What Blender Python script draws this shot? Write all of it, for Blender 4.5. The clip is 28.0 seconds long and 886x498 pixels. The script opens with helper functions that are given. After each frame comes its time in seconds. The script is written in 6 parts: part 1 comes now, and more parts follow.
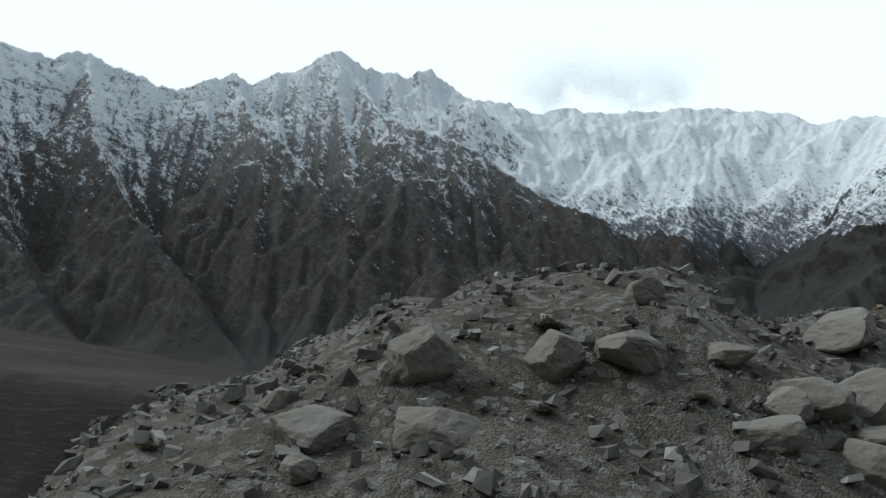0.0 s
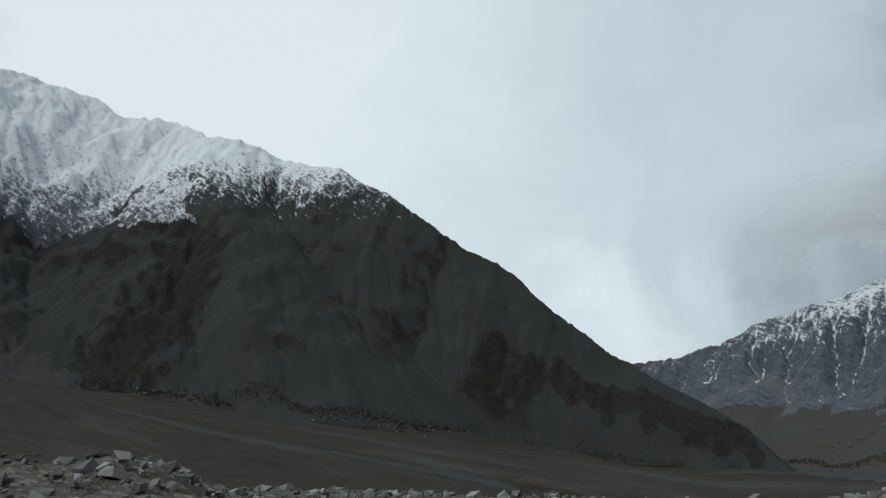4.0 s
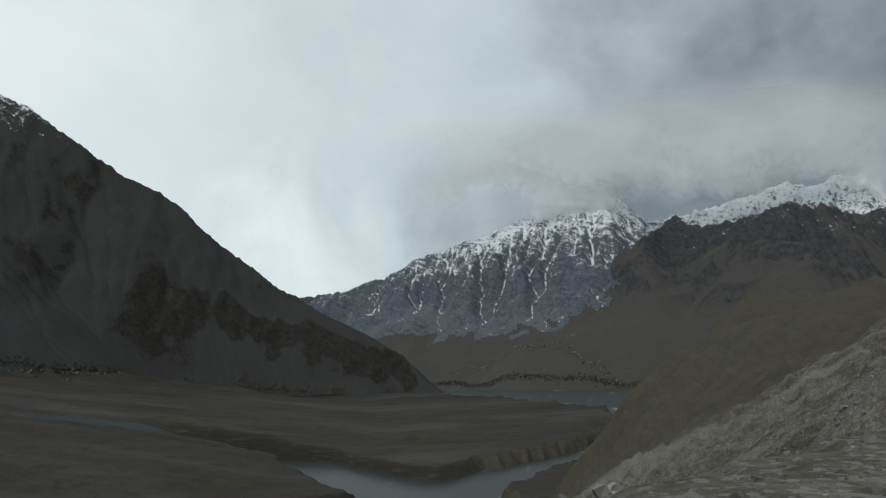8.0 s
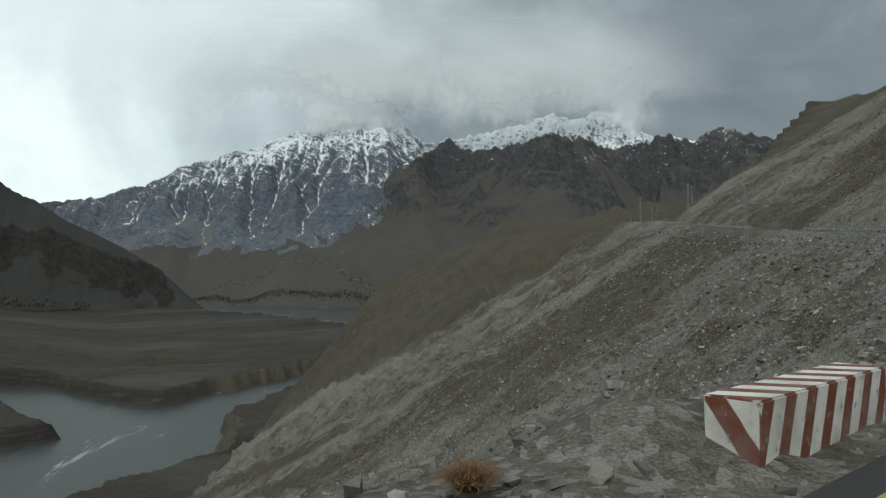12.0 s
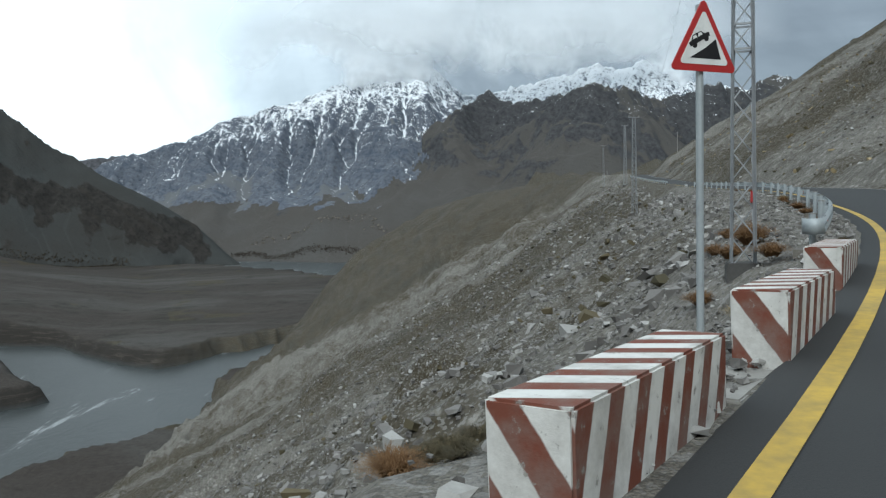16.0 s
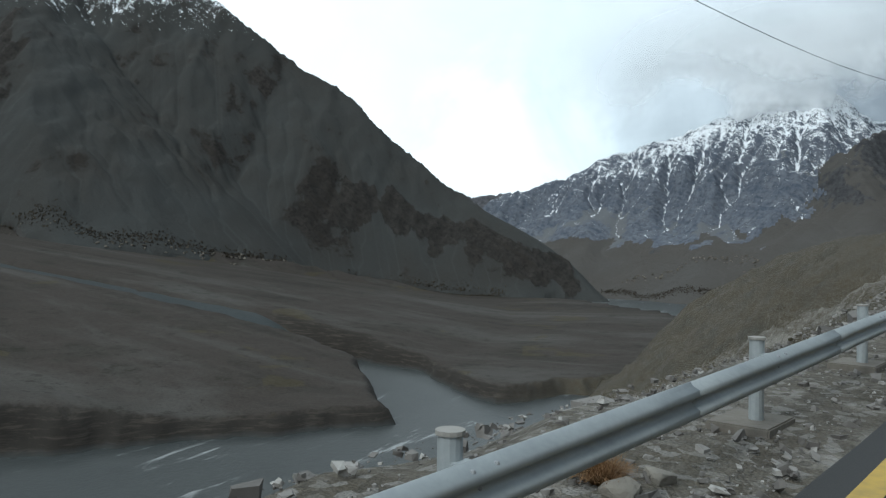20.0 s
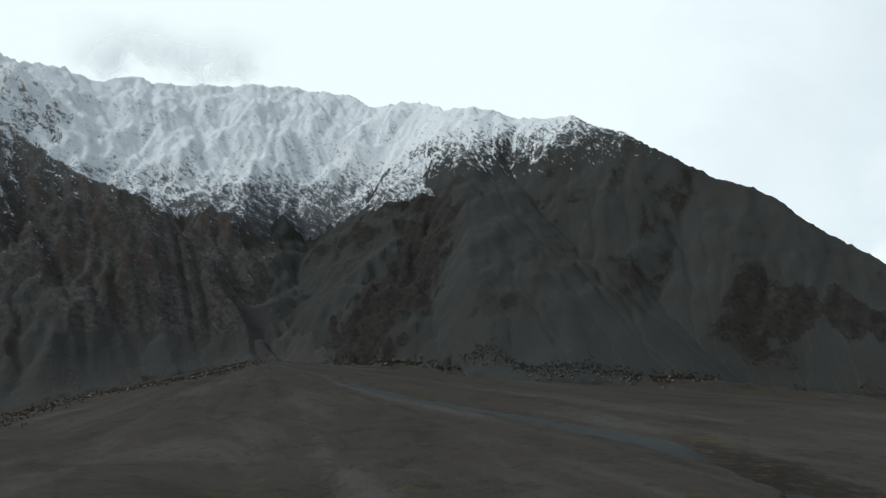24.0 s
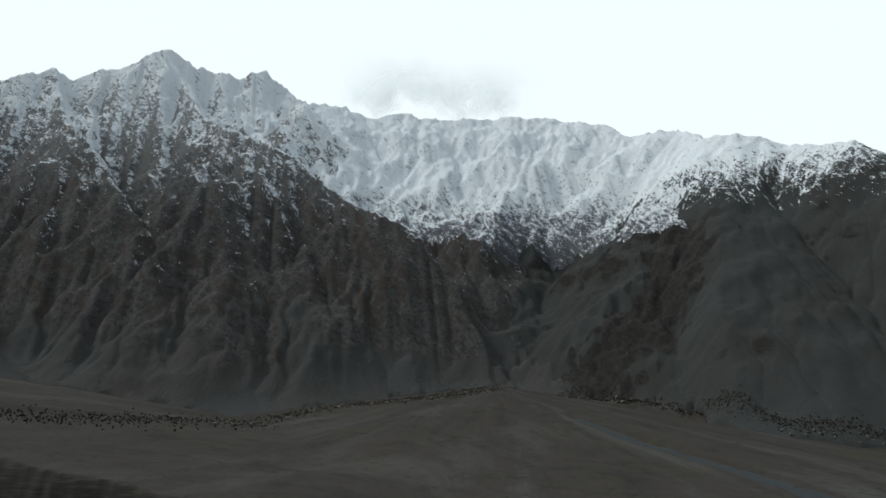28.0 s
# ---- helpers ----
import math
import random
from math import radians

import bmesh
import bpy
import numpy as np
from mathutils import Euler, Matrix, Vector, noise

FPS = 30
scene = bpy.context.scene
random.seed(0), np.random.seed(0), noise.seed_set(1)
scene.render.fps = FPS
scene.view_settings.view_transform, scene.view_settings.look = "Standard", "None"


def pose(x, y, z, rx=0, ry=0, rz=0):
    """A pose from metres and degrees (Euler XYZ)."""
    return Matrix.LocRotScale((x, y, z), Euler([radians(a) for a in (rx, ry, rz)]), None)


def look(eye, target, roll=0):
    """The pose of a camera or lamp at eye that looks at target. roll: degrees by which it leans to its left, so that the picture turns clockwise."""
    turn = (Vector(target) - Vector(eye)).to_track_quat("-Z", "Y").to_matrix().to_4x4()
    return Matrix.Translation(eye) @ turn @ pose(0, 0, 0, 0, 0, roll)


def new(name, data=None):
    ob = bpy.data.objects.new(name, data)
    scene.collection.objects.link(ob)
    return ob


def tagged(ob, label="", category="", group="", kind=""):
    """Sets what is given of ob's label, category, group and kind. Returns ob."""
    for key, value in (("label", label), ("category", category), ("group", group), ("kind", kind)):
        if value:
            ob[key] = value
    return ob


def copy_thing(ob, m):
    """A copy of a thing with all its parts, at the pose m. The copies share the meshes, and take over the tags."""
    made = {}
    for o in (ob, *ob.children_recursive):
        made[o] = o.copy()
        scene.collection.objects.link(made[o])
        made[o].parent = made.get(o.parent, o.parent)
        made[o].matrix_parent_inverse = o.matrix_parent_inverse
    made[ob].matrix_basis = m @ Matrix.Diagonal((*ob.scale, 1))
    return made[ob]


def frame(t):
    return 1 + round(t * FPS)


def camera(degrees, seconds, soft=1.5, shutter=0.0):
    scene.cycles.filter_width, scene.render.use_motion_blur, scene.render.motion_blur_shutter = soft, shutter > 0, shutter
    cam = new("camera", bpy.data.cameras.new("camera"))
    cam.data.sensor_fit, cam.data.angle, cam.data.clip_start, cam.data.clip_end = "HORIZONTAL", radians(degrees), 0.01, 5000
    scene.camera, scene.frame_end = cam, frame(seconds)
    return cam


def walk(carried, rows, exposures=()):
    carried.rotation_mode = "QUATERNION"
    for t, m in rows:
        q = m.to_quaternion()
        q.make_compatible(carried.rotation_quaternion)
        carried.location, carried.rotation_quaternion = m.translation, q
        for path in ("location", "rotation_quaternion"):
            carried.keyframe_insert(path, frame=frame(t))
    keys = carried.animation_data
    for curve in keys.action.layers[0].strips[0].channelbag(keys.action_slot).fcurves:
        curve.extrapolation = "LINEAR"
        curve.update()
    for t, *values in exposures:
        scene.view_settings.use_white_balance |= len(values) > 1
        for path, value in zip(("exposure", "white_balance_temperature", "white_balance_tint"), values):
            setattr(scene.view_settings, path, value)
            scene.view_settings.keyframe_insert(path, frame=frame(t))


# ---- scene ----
cam = camera(59.6, 28.0, 1.3)
PATH = [
    (0, (13.824, 15.022, 9.902), (15.131, 24.704, 12.037), 2.30),
    (0.5, (25.198, 16.520, 9.849), (27.697, 25.968, 11.967), -0.05),
    (1, (36.481, 18.067, 9.796), (39.913, 27.206, 11.962), -0.12),
    (1.5, (47.553, 19.629, 9.743), (51.990, 28.298, 12.014), -0.69),
    (2, (58.361, 21.325, 9.688), (63.722, 29.449, 11.982), -1.26),
    (2.5, (68.796, 22.981, 9.630), (75.051, 30.451, 11.883), -1.42),
    (3, (78.771, 24.449, 9.566), (85.821, 31.201, 11.733), -1.86),
    (3.5, (88.228, 25.608, 9.496), (95.862, 31.716, 11.598), -2.49),
    (4, (97.187, 26.529, 9.422), (105.419, 31.778, 11.588), -0.27),
    (4.5, (105.731, 27.340, 9.351), (114.571, 31.566, 11.353), -2.91),
    (6.5, (129.253, 23.039, 9.238), (138.805, 25.456, 10.945), -4.17),
    (7, (134.486, 18.367, 9.375), (144.140, 20.526, 10.834), -3.29),
    (7.5, (139.641, 13.058, 9.542), (149.378, 14.930, 10.838), -3.05),
    (8, (144.901, 7.571, 9.742), (154.706, 9.095, 10.978), -2.64),
    (8.5, (150.513, 2.182, 9.976), (160.398, 3.181, 11.120), -2.48),
    (9, (156.484, -3.143, 10.233), (166.396, -2.410, 11.328), -0.72),
    (9.5, (162.808, -8.576, 10.497), (172.714, -7.742, 11.582), -0.40),
    (10, (169.570, -14.446, 10.755), (179.495, -13.617, 11.656), -0.27),
    (10.5, (176.482, -21.087, 10.992), (186.422, -20.398, 11.834), -0.64),
    (11, (183.655, -28.165, 11.194), (193.616, -28.058, 12.073), -1.01),
    (11.5, (190.560, -34.982, 11.352), (200.510, -35.737, 12.007), -1.24),
    (12, (196.127, -42.178, 11.455), (206.054, -43.381, 11.524), -1.05),
    (12.5, (200.374, -48.541, 11.500), (210.184, -50.448, 11.166), 0.36),
    (13, (205.197, -54.888, 11.651), (214.823, -57.537, 11.091), 2.04),
    (13.5, (209.907, -61.242, 11.796), (219.421, -64.256, 11.173), 2.08),
    (15.5, (241.580, -93.305, 12.332), (251.501, -94.407, 11.742), -0.71),
    (16, (246.708, -98.386, 12.670), (256.680, -98.935, 12.168), -1.17),
    (16.5, (252.088, -102.970, 12.966), (262.071, -102.543, 12.559), -1.34),
    (17, (258.802, -107.828, 13.447), (268.729, -106.671, 13.115), -1.53),
    (17.5, (265.920, -112.547, 13.826), (275.749, -110.720, 13.618), -0.33),
    (18, (273.597, -116.649, 14.213), (283.259, -114.077, 14.037), -0.13),
    (18.5, (281.540, -120.482, 14.717), (290.989, -117.209, 14.710), 0.79),
    (19, (289.678, -123.677, 15.106), (298.934, -119.892, 15.107), 0.78),
    (19.5, (298.054, -126.348, 15.283), (307.213, -122.334, 15.324), 0.93),
    (20, (306.563, -129.040, 15.539), (315.658, -124.883, 15.535), 0.60),
    (20.5, (315.351, -131.771, 15.874), (324.368, -127.448, 15.849), 0.81),
    (22.5, (358.540, -144.310, 17.099), (366.113, -137.826, 17.887), -3.92),
    (23, (369.921, -147.324, 17.537), (376.853, -140.225, 18.784), -3.44),
    (23.5, (381.353, -150.233, 18.004), (387.696, -142.642, 19.470), -4.29),
    (24, (392.819, -153.042, 18.501), (398.292, -144.849, 20.209), -4.09),
    (24.5, (404.367, -155.760, 19.028), (409.225, -147.260, 21.068), -2.96),
    (25, (415.827, -158.351, 19.579), (420.090, -149.544, 21.650), -4.39),
    (25.5, (427.050, -160.795, 20.150), (430.196, -151.553, 22.316), -2.59),
    (26, (438.014, -163.160, 20.732), (440.397, -153.669, 22.790), -2.25),
    (26.5, (448.692, -165.504, 21.319), (450.615, -155.888, 23.274), -1.84),
    (27, (459.029, -167.933, 21.907), (460.964, -158.371, 24.102), -1.29),
    (27.5, (469.089, -170.321, 22.495), (471.294, -160.824, 24.721), -0.76),
    (28, (479.024, -172.658, 23.083), (481.372, -163.180, 25.238), 1.67),
]
EXPOSURE = [(0.0, 0.4, 6000, 3), (2.0, 0.22, 6000, 4), (4.0, -0.04, 6050, 6), (7.0, -0.15, 6200, 4), (8.0, 0.03, 6250, 3), (10.0, 0.15, 6300, 1), (12.0, 0.34, 6350, 1), (13.2, 0.74, 6350, 1),
            (16.0, 0.84, 5900, 3), (18.0, 0.76, 5850, 2), (20.5, 0.6, 5950, 3), (22.5, 0.4, 6000, 3), (24.0, 0.27, 6150, 4), (25.0, 0.14, 6150, 4), (28.0, 0.30, 6200, 4)]
walk(cam, [(t, look(eye, target, roll)) for t, eye, target, roll in PATH], EXPOSURE)

# ---------------------------------------------------------------- sky and sun
world = bpy.data.worlds.new("overcast_sky")
scene.world = world
world.use_nodes = True


def tree_of(owner):
    nt = owner.node_tree
    nt.nodes.clear()

    def add(kind, inputs=None, operation="", use_clamp=False, data_type="", blend_type="", interpolation_type="", sky_type="", turn=0.0, height=0.0):
        n = nt.nodes.new(kind)
        if operation:
            n.operation = operation
        if use_clamp:
            n.use_clamp = True
        if data_type:
            n.data_type = data_type
        if blend_type:
            n.blend_type = blend_type
        if interpolation_type:
            n.interpolation_type = interpolation_type
        if sky_type:
            n.sky_type, n.sun_disc, n.sun_rotation, n.sun_elevation = sky_type, False, turn, height
        for k, v in (inputs or {}).items():
            if isinstance(v, bpy.types.NodeSocket):
                nt.links.new(v, n.inputs[k])
            else:
                n.inputs[k].default_value = v
        return n
    return nt, add


def maths(add, op, a, b=0.0, c=0.0, clamp=False):
    return add("ShaderNodeMath", {0: a, 1: b, 2: c}, operation=op, use_clamp=clamp).outputs[0]


def ramp(add, fac, stops):
    n = add("ShaderNodeValToRGB", {"Fac": fac})
    els = n.color_ramp.elements
    while len(els) < len(stops):
        els.new(0.5)
    for e, (p, c) in zip(els, stops):
        e.position = p
        e.color = (*c, 1) if isinstance(c, tuple) else (c, c, c, 1)
    return n.outputs[0]


def blend(add, fac, a, b, mode="MIX"):
    n = add("ShaderNodeMix", {0: fac}, data_type="RGBA", blend_type=mode)
    nt = n.id_data
    for sock, v in ((n.inputs[6], a), (n.inputs[7], b)):
        if isinstance(v, bpy.types.NodeSocket):
            nt.links.new(v, sock)
        else:
            sock.default_value = (*v, 1)
    return n.outputs[2]


SUN_DIR = Vector((-0.72, 0.10, 0.66)).normalized()
nt, add = tree_of(world)
d = add("ShaderNodeTexCoord").outputs["Generated"]
sky = add("ShaderNodeTexSky", sky_type="NISHITA", turn=math.atan2(SUN_DIR.x, SUN_DIR.y), height=math.asin(SUN_DIR.z))
sep = add("ShaderNodeSeparateXYZ", {0: d})
lift = maths(add, "ADD", maths(add, "MAXIMUM", sep.outputs[2], 0.0), 0.22)
cu = maths(add, "DIVIDE", sep.outputs[0], lift)
cv = maths(add, "DIVIDE", sep.outputs[1], lift)
layer = add("ShaderNodeCombineXYZ", {0: cu, 1: cv, 2: sep.outputs[2]}).outputs[0]
n1 = add("ShaderNodeTexNoise", {"Vector": layer, "Scale": 0.9, "Detail": 9.0, "Roughness": 0.56, "Distortion": 0.3})
n2 = add("ShaderNodeTexNoise", {"Vector": d, "Scale": 5.5, "Detail": 7.0, "Roughness": 0.55, "Distortion": 0.5})
glow = add("ShaderNodeVectorMath", {0: d, 1: tuple(Vector((-0.15, 0.93, 0.28)).normalized())}, operation="DOT_PRODUCT").outputs["Value"]
glow = add("ShaderNodeMapRange", {0: glow, 1: -0.55, 2: 0.80, 3: 0.0, 4: 1.0}, interpolation_type="SMOOTHSTEP").outputs[0]
behind = add("ShaderNodeVectorMath", {0: d, 1: tuple(Vector((-0.60, -0.70, 0.50)).normalized())}, operation="DOT_PRODUCT").outputs["Value"]
behind = add("ShaderNodeMapRange", {0: behind, 1: -0.1, 2: 0.7, 3: 0.0, 4: 0.24}, interpolation_type="SMOOTHSTEP").outputs[0]
glow = maths(add, "MAXIMUM", glow, behind)
tone = maths(add, "MULTIPLY_ADD", n1.outputs[0], 0.55, -0.29)
tone = maths(add, "ADD", tone, maths(add, "MULTIPLY_ADD", n2.outputs[0], 0.5, -0.25))
tone = maths(add, "ADD", maths(add, "MULTIPLY_ADD", glow, 0.76, 0.24), maths(add, "MULTIPLY", tone, maths(add, "MULTIPLY_ADD", glow, -0.45, 0.85)))
# a bright break in the cloud low over the mouth of the valley
gap = add("ShaderNodeVectorMath", {0: d, 1: tuple(Vector((0.945, 0.33, 0.085)).normalized())}, operation="DOT_PRODUCT").outputs["Value"]
gap = add("ShaderNodeMapRange", {0: maths(add, "ADD", gap, maths(add, "MULTIPLY_ADD", n2.outputs[0], 0.03, -0.015)), 1: 0.984, 2: 1.000, 3: 0.0, 4: 0.26}, interpolation_type="SMOOTHSTEP").outputs[0]
tone = maths(add, "ADD", tone, gap)
cloud = ramp(add, tone, [(0.0, (0.05, 0.056, 0.064)), (0.30, (0.18, 0.20, 0.22)), (0.6, (0.55, 0.60, 0.63)), (0.95, (0.82, 0.85, 0.855))])
thin = add("ShaderNodeVectorMath", {0: sky.outputs[0], "Scale": 0.10}, operation="SCALE").outputs[0]
over = blend(add, 0.94, thin, cloud)
bg = add("ShaderNodeBackground", {"Color": over, "Strength": 1.0})
add("ShaderNodeOutputWorld", {"Surface": bg.outputs[0]})

sun = new("sun", bpy.data.lights.new("sun", "SUN"))
sun.data.energy, sun.data.angle, sun.data.color = 0.95, radians(14), (1.0, 0.96, 0.90)
sun.matrix_world = look(SUN_DIR * 100, (0, 0, 0))

# ---------------------------------------------------------------- noise on arrays
_rng = np.random.RandomState(7)
_perm = np.r_[_rng.permutation(512), np.arange(0)]
_perm = np.r_[_perm, _perm]
_ang = _rng.rand(512) * 2 * np.pi
_gx, _gy = np.cos(_ang), np.sin(_ang)


def gnoise(x, y):
    xi, yi = np.floor(x).astype(int), np.floor(y).astype(int)
    xf, yf = x - xi, y - yi
    u, v = xf * xf * xf * (xf * (xf * 6 - 15) + 10), yf * yf * yf * (yf * (yf * 6 - 15) + 10)

    def g(i, j):
        h = _perm[(_perm[(xi + i) & 511] + yi + j) & 511]
        return _gx[h] * (xf - i) + _gy[h] * (yf - j)
    a = g(0, 0) * (1 - u) + g(1, 0) * u
    b = g(0, 1) * (1 - u) + g(1, 1) * u
    return (a * (1 - v) + b * v) * 1.5


def fbm(x, y, octaves=5, gain=0.5, ridged=False):
    total, amp = np.zeros_like(x), 1.0
    for o in range(octaves):
        n = gnoise(x * 2 ** o + 17.3 * o, y * 2 ** o - 9.1 * o)
        total += amp * ((1 - 2 * np.abs(n)) if ridged else n)
        amp *= gain
    return total


def smooth(a, b, v):
    k = np.clip((v - a) / (b - a), 0, 1)
    return k * k * (3 - 2 * k)


def near_line(x, y, line):
    """Distance to a polyline with its interpolated values, its side and the length along it."""
    pts = np.array(line, float)
    best = np.full(x.shape, 1e18)
    vals = [np.zeros(x.shape) for _ in range(pts.shape[1] - 2)]
    side, along, run = np.zeros(x.shape), np.zeros(x.shape), 0.0
    for a, b in zip(pts[:-1], pts[1:]):
        ab = b[:2] - a[:2]
        length = math.hypot(*ab)
        k = np.clip(((x - a[0]) * ab[0] + (y - a[1]) * ab[1]) / length ** 2, 0, 1)
        dx, dy = x - a[0] - k * ab[0], y - a[1] - k * ab[1]
        d2 = dx * dx + dy * dy
        m = d2 < best
        best = np.where(m, d2, best)
        side = np.where(m, np.sign(ab[0] * dy - ab[1] * dx), side)
        along = np.where(m, run + k * length, along)
        for q in range(len(vals)):
            vals[q] = np.where(m, a[2 + q] + k * (b[2 + q] - a[2 + q]), vals[q])
        run += length
    return np.sqrt(best), vals, side, along


# ---------------------------------------------------------------- the plan
ROAD = [(-130, -40, 6.5), (-60, -8, 7.2), (14.0, 13.7, 8.1), (34.2, 16.5, 8.0), (54.4, 19.4, 7.9), (74.6, 22.4, 7.7),
        (94.9, 24.6, 7.6), (115.3, 24.1, 7.5), (133.8, 15.9, 7.6), (148.9, 2.3, 8.1), (164.0, -11.4, 8.7), (179.2, -25.1, 9.2),
        (193.0, -40.1, 9.5), (204.7, -56.8, 9.8), (217.3, -72.9, 10.0), (231.6, -87.4, 10.3), (246.6, -101.2, 11.0),
        (263.2, -113.0, 11.9), (281.6, -121.9, 12.7), (300.6, -129.2, 13.5), (320.1, -135.2, 14.1), (339.8, -140.7, 14.7),
        (359.5, -145.9, 15.4), (379.3, -151.0, 16.1), (399.1, -155.8, 17.0), (419.0, -160.3, 17.9), (438.9, -164.8, 19.0),
        (458.9, -169.3, 20.1), (478.7, -173.9, 21.2), (540, -192, 24.0), (595, -208, 27.0), (660, -240, 28.5), (760, -330, 30.0)]
RIVER_Z = -170.0
# x, y, half width
RIVER = [(3900, 800, 170), (3350, 330, 330), (2950, 190, 320), (2560, 10, 195), (2060, -165, 85), (1720, -130, 46), (1409, -40, 45), (1210, 100, 50), (1090, 158, 68),
         (935, 190, 105), (800, 290, 120), (630, 412, 135), (410, 520, 150), (80, 630, 160), (-550, 825, 165), (-1650, 1320, 165), (-2600, 1500, 165)]
STREAM = [(1353, 2400, 12), (1312, 1433, 26), (1367, 987, 36), (1391, 753, 40), (1356, 533, 42), (1312, 412, 44), (1224, 338, 46), (1078, 209, 60)]
TERRACE = [(1600, 2200, 8), (1690, 2110, 26), (2020, 1700, 34), (2400, 1350, 36), (2640, 1120, 20), (2700, 1040, 4)]
FAN_TOP, FAN_TOP_2 = (1353, 2478, 146), (-1198, 2313, 247)
SPUR = [(500, -185, 24), (600, -186, 27), (720, -150, 23), (845, -118, 13), (855, -92, -1), (860, -62, -19), (865, -40, -43), (868, -15, -73), (872, 20, -113), (882, 60, -172)]
KNOLL = [(2120, -300, -60), (2176, -390, 69), (2185, -450, 108), (2228, -536, 109), (2321, -656, 115), (2600, -1100, 190)]


# the spoil bank beside the first stretch: length along the road and height, and the knolls behind it
BANK = [(-0.9, 0.0), (-0.1, 1.6), (0.6, 2.0), (2, 2.1), (3, 2.8), (4.5, 3.8), (6.5, 4.6), (8.5, 4.55), (11, 4.1), (16, 3.3), (20, 3.0), (24, 2.9), (28, 2.9), (32, 2.75), (35.5, 2.75), (38, 3.1), (42, 3.5), (46, 3.8), (48, 3.35), (52, 3.4), (56, 3.5), (58.5, 3.9), (61, 3.55), (64, 3.8), (68, 3.9), (70.5, 3.6), (72.5, 3.0), (75, 2.8), (78, 2.5), (82, 2.2), (86, 1.6), (91, 1.2), (96, 0.3), (104, 0.0)]
KNOLLS = [(87.0, 95.5, 24.4, 110.0, 2.0), (81.0, 34.6, 12.3, 2.0, 0.3), (178.3, -8.8, 9.75, 10.0, 0.5), (203.1, -45.3, 10.27, 4.6, 0.35)]


def dense(line, step):
    """The road's centre line, rounded between its points."""
    pts = np.array(line, float)
    out = []
    for i in range(len(pts) - 1):
        p0, p1, p2, p3 = pts[max(i - 1, 0)], pts[i], pts[i + 1], pts[min(i + 2, len(pts) - 1)]
        n = max(1, int(np.hypot(*(p2 - p1)[:2]) / step))
        for k in range(n):
            t = k / n
            out.append(0.5 * (2 * p1 + (p2 - p0) * t + (2 * p0 - 5 * p1 + 4 * p2 - p3) * t * t + (3 * p1 - p0 - 3 * p2 + p3) * t ** 3))
    out.append(pts[-1])
    return np.array(out)


CENTRE = dense(ROAD, 2.0)
CENTRE_U = np.r_[0, np.cumsum(np.hypot(*np.diff(CENTRE[:, :2], axis=0).T))]
# the length along the road at the place where the camera starts
U0 = float(CENTRE_U[np.argmin(np.hypot(CENTRE[:, 0] - 14.0, CENTRE[:, 1] - 13.7))])


def on_road(u, s=0.0, up=0.0):
    """A place u metres on from the start of the drive, s metres to the valley side of the road's middle, and the heading."""
    q = np.array([np.interp(u + U0, CENTRE_U, CENTRE[:, k]) for k in range(3)])
    a = np.array([np.interp(u + U0 + 0.6, CENTRE_U, CENTRE[:, k]) for k in range(2)]) - np.array([np.interp(u + U0 - 0.6, CENTRE_U, CENTRE[:, k]) for k in range(2)])
    a /= np.hypot(*a)
    return Vector((q[0] - a[1] * s, q[1] + a[0] * s, q[2] + up)), math.atan2(a[1], a[0])


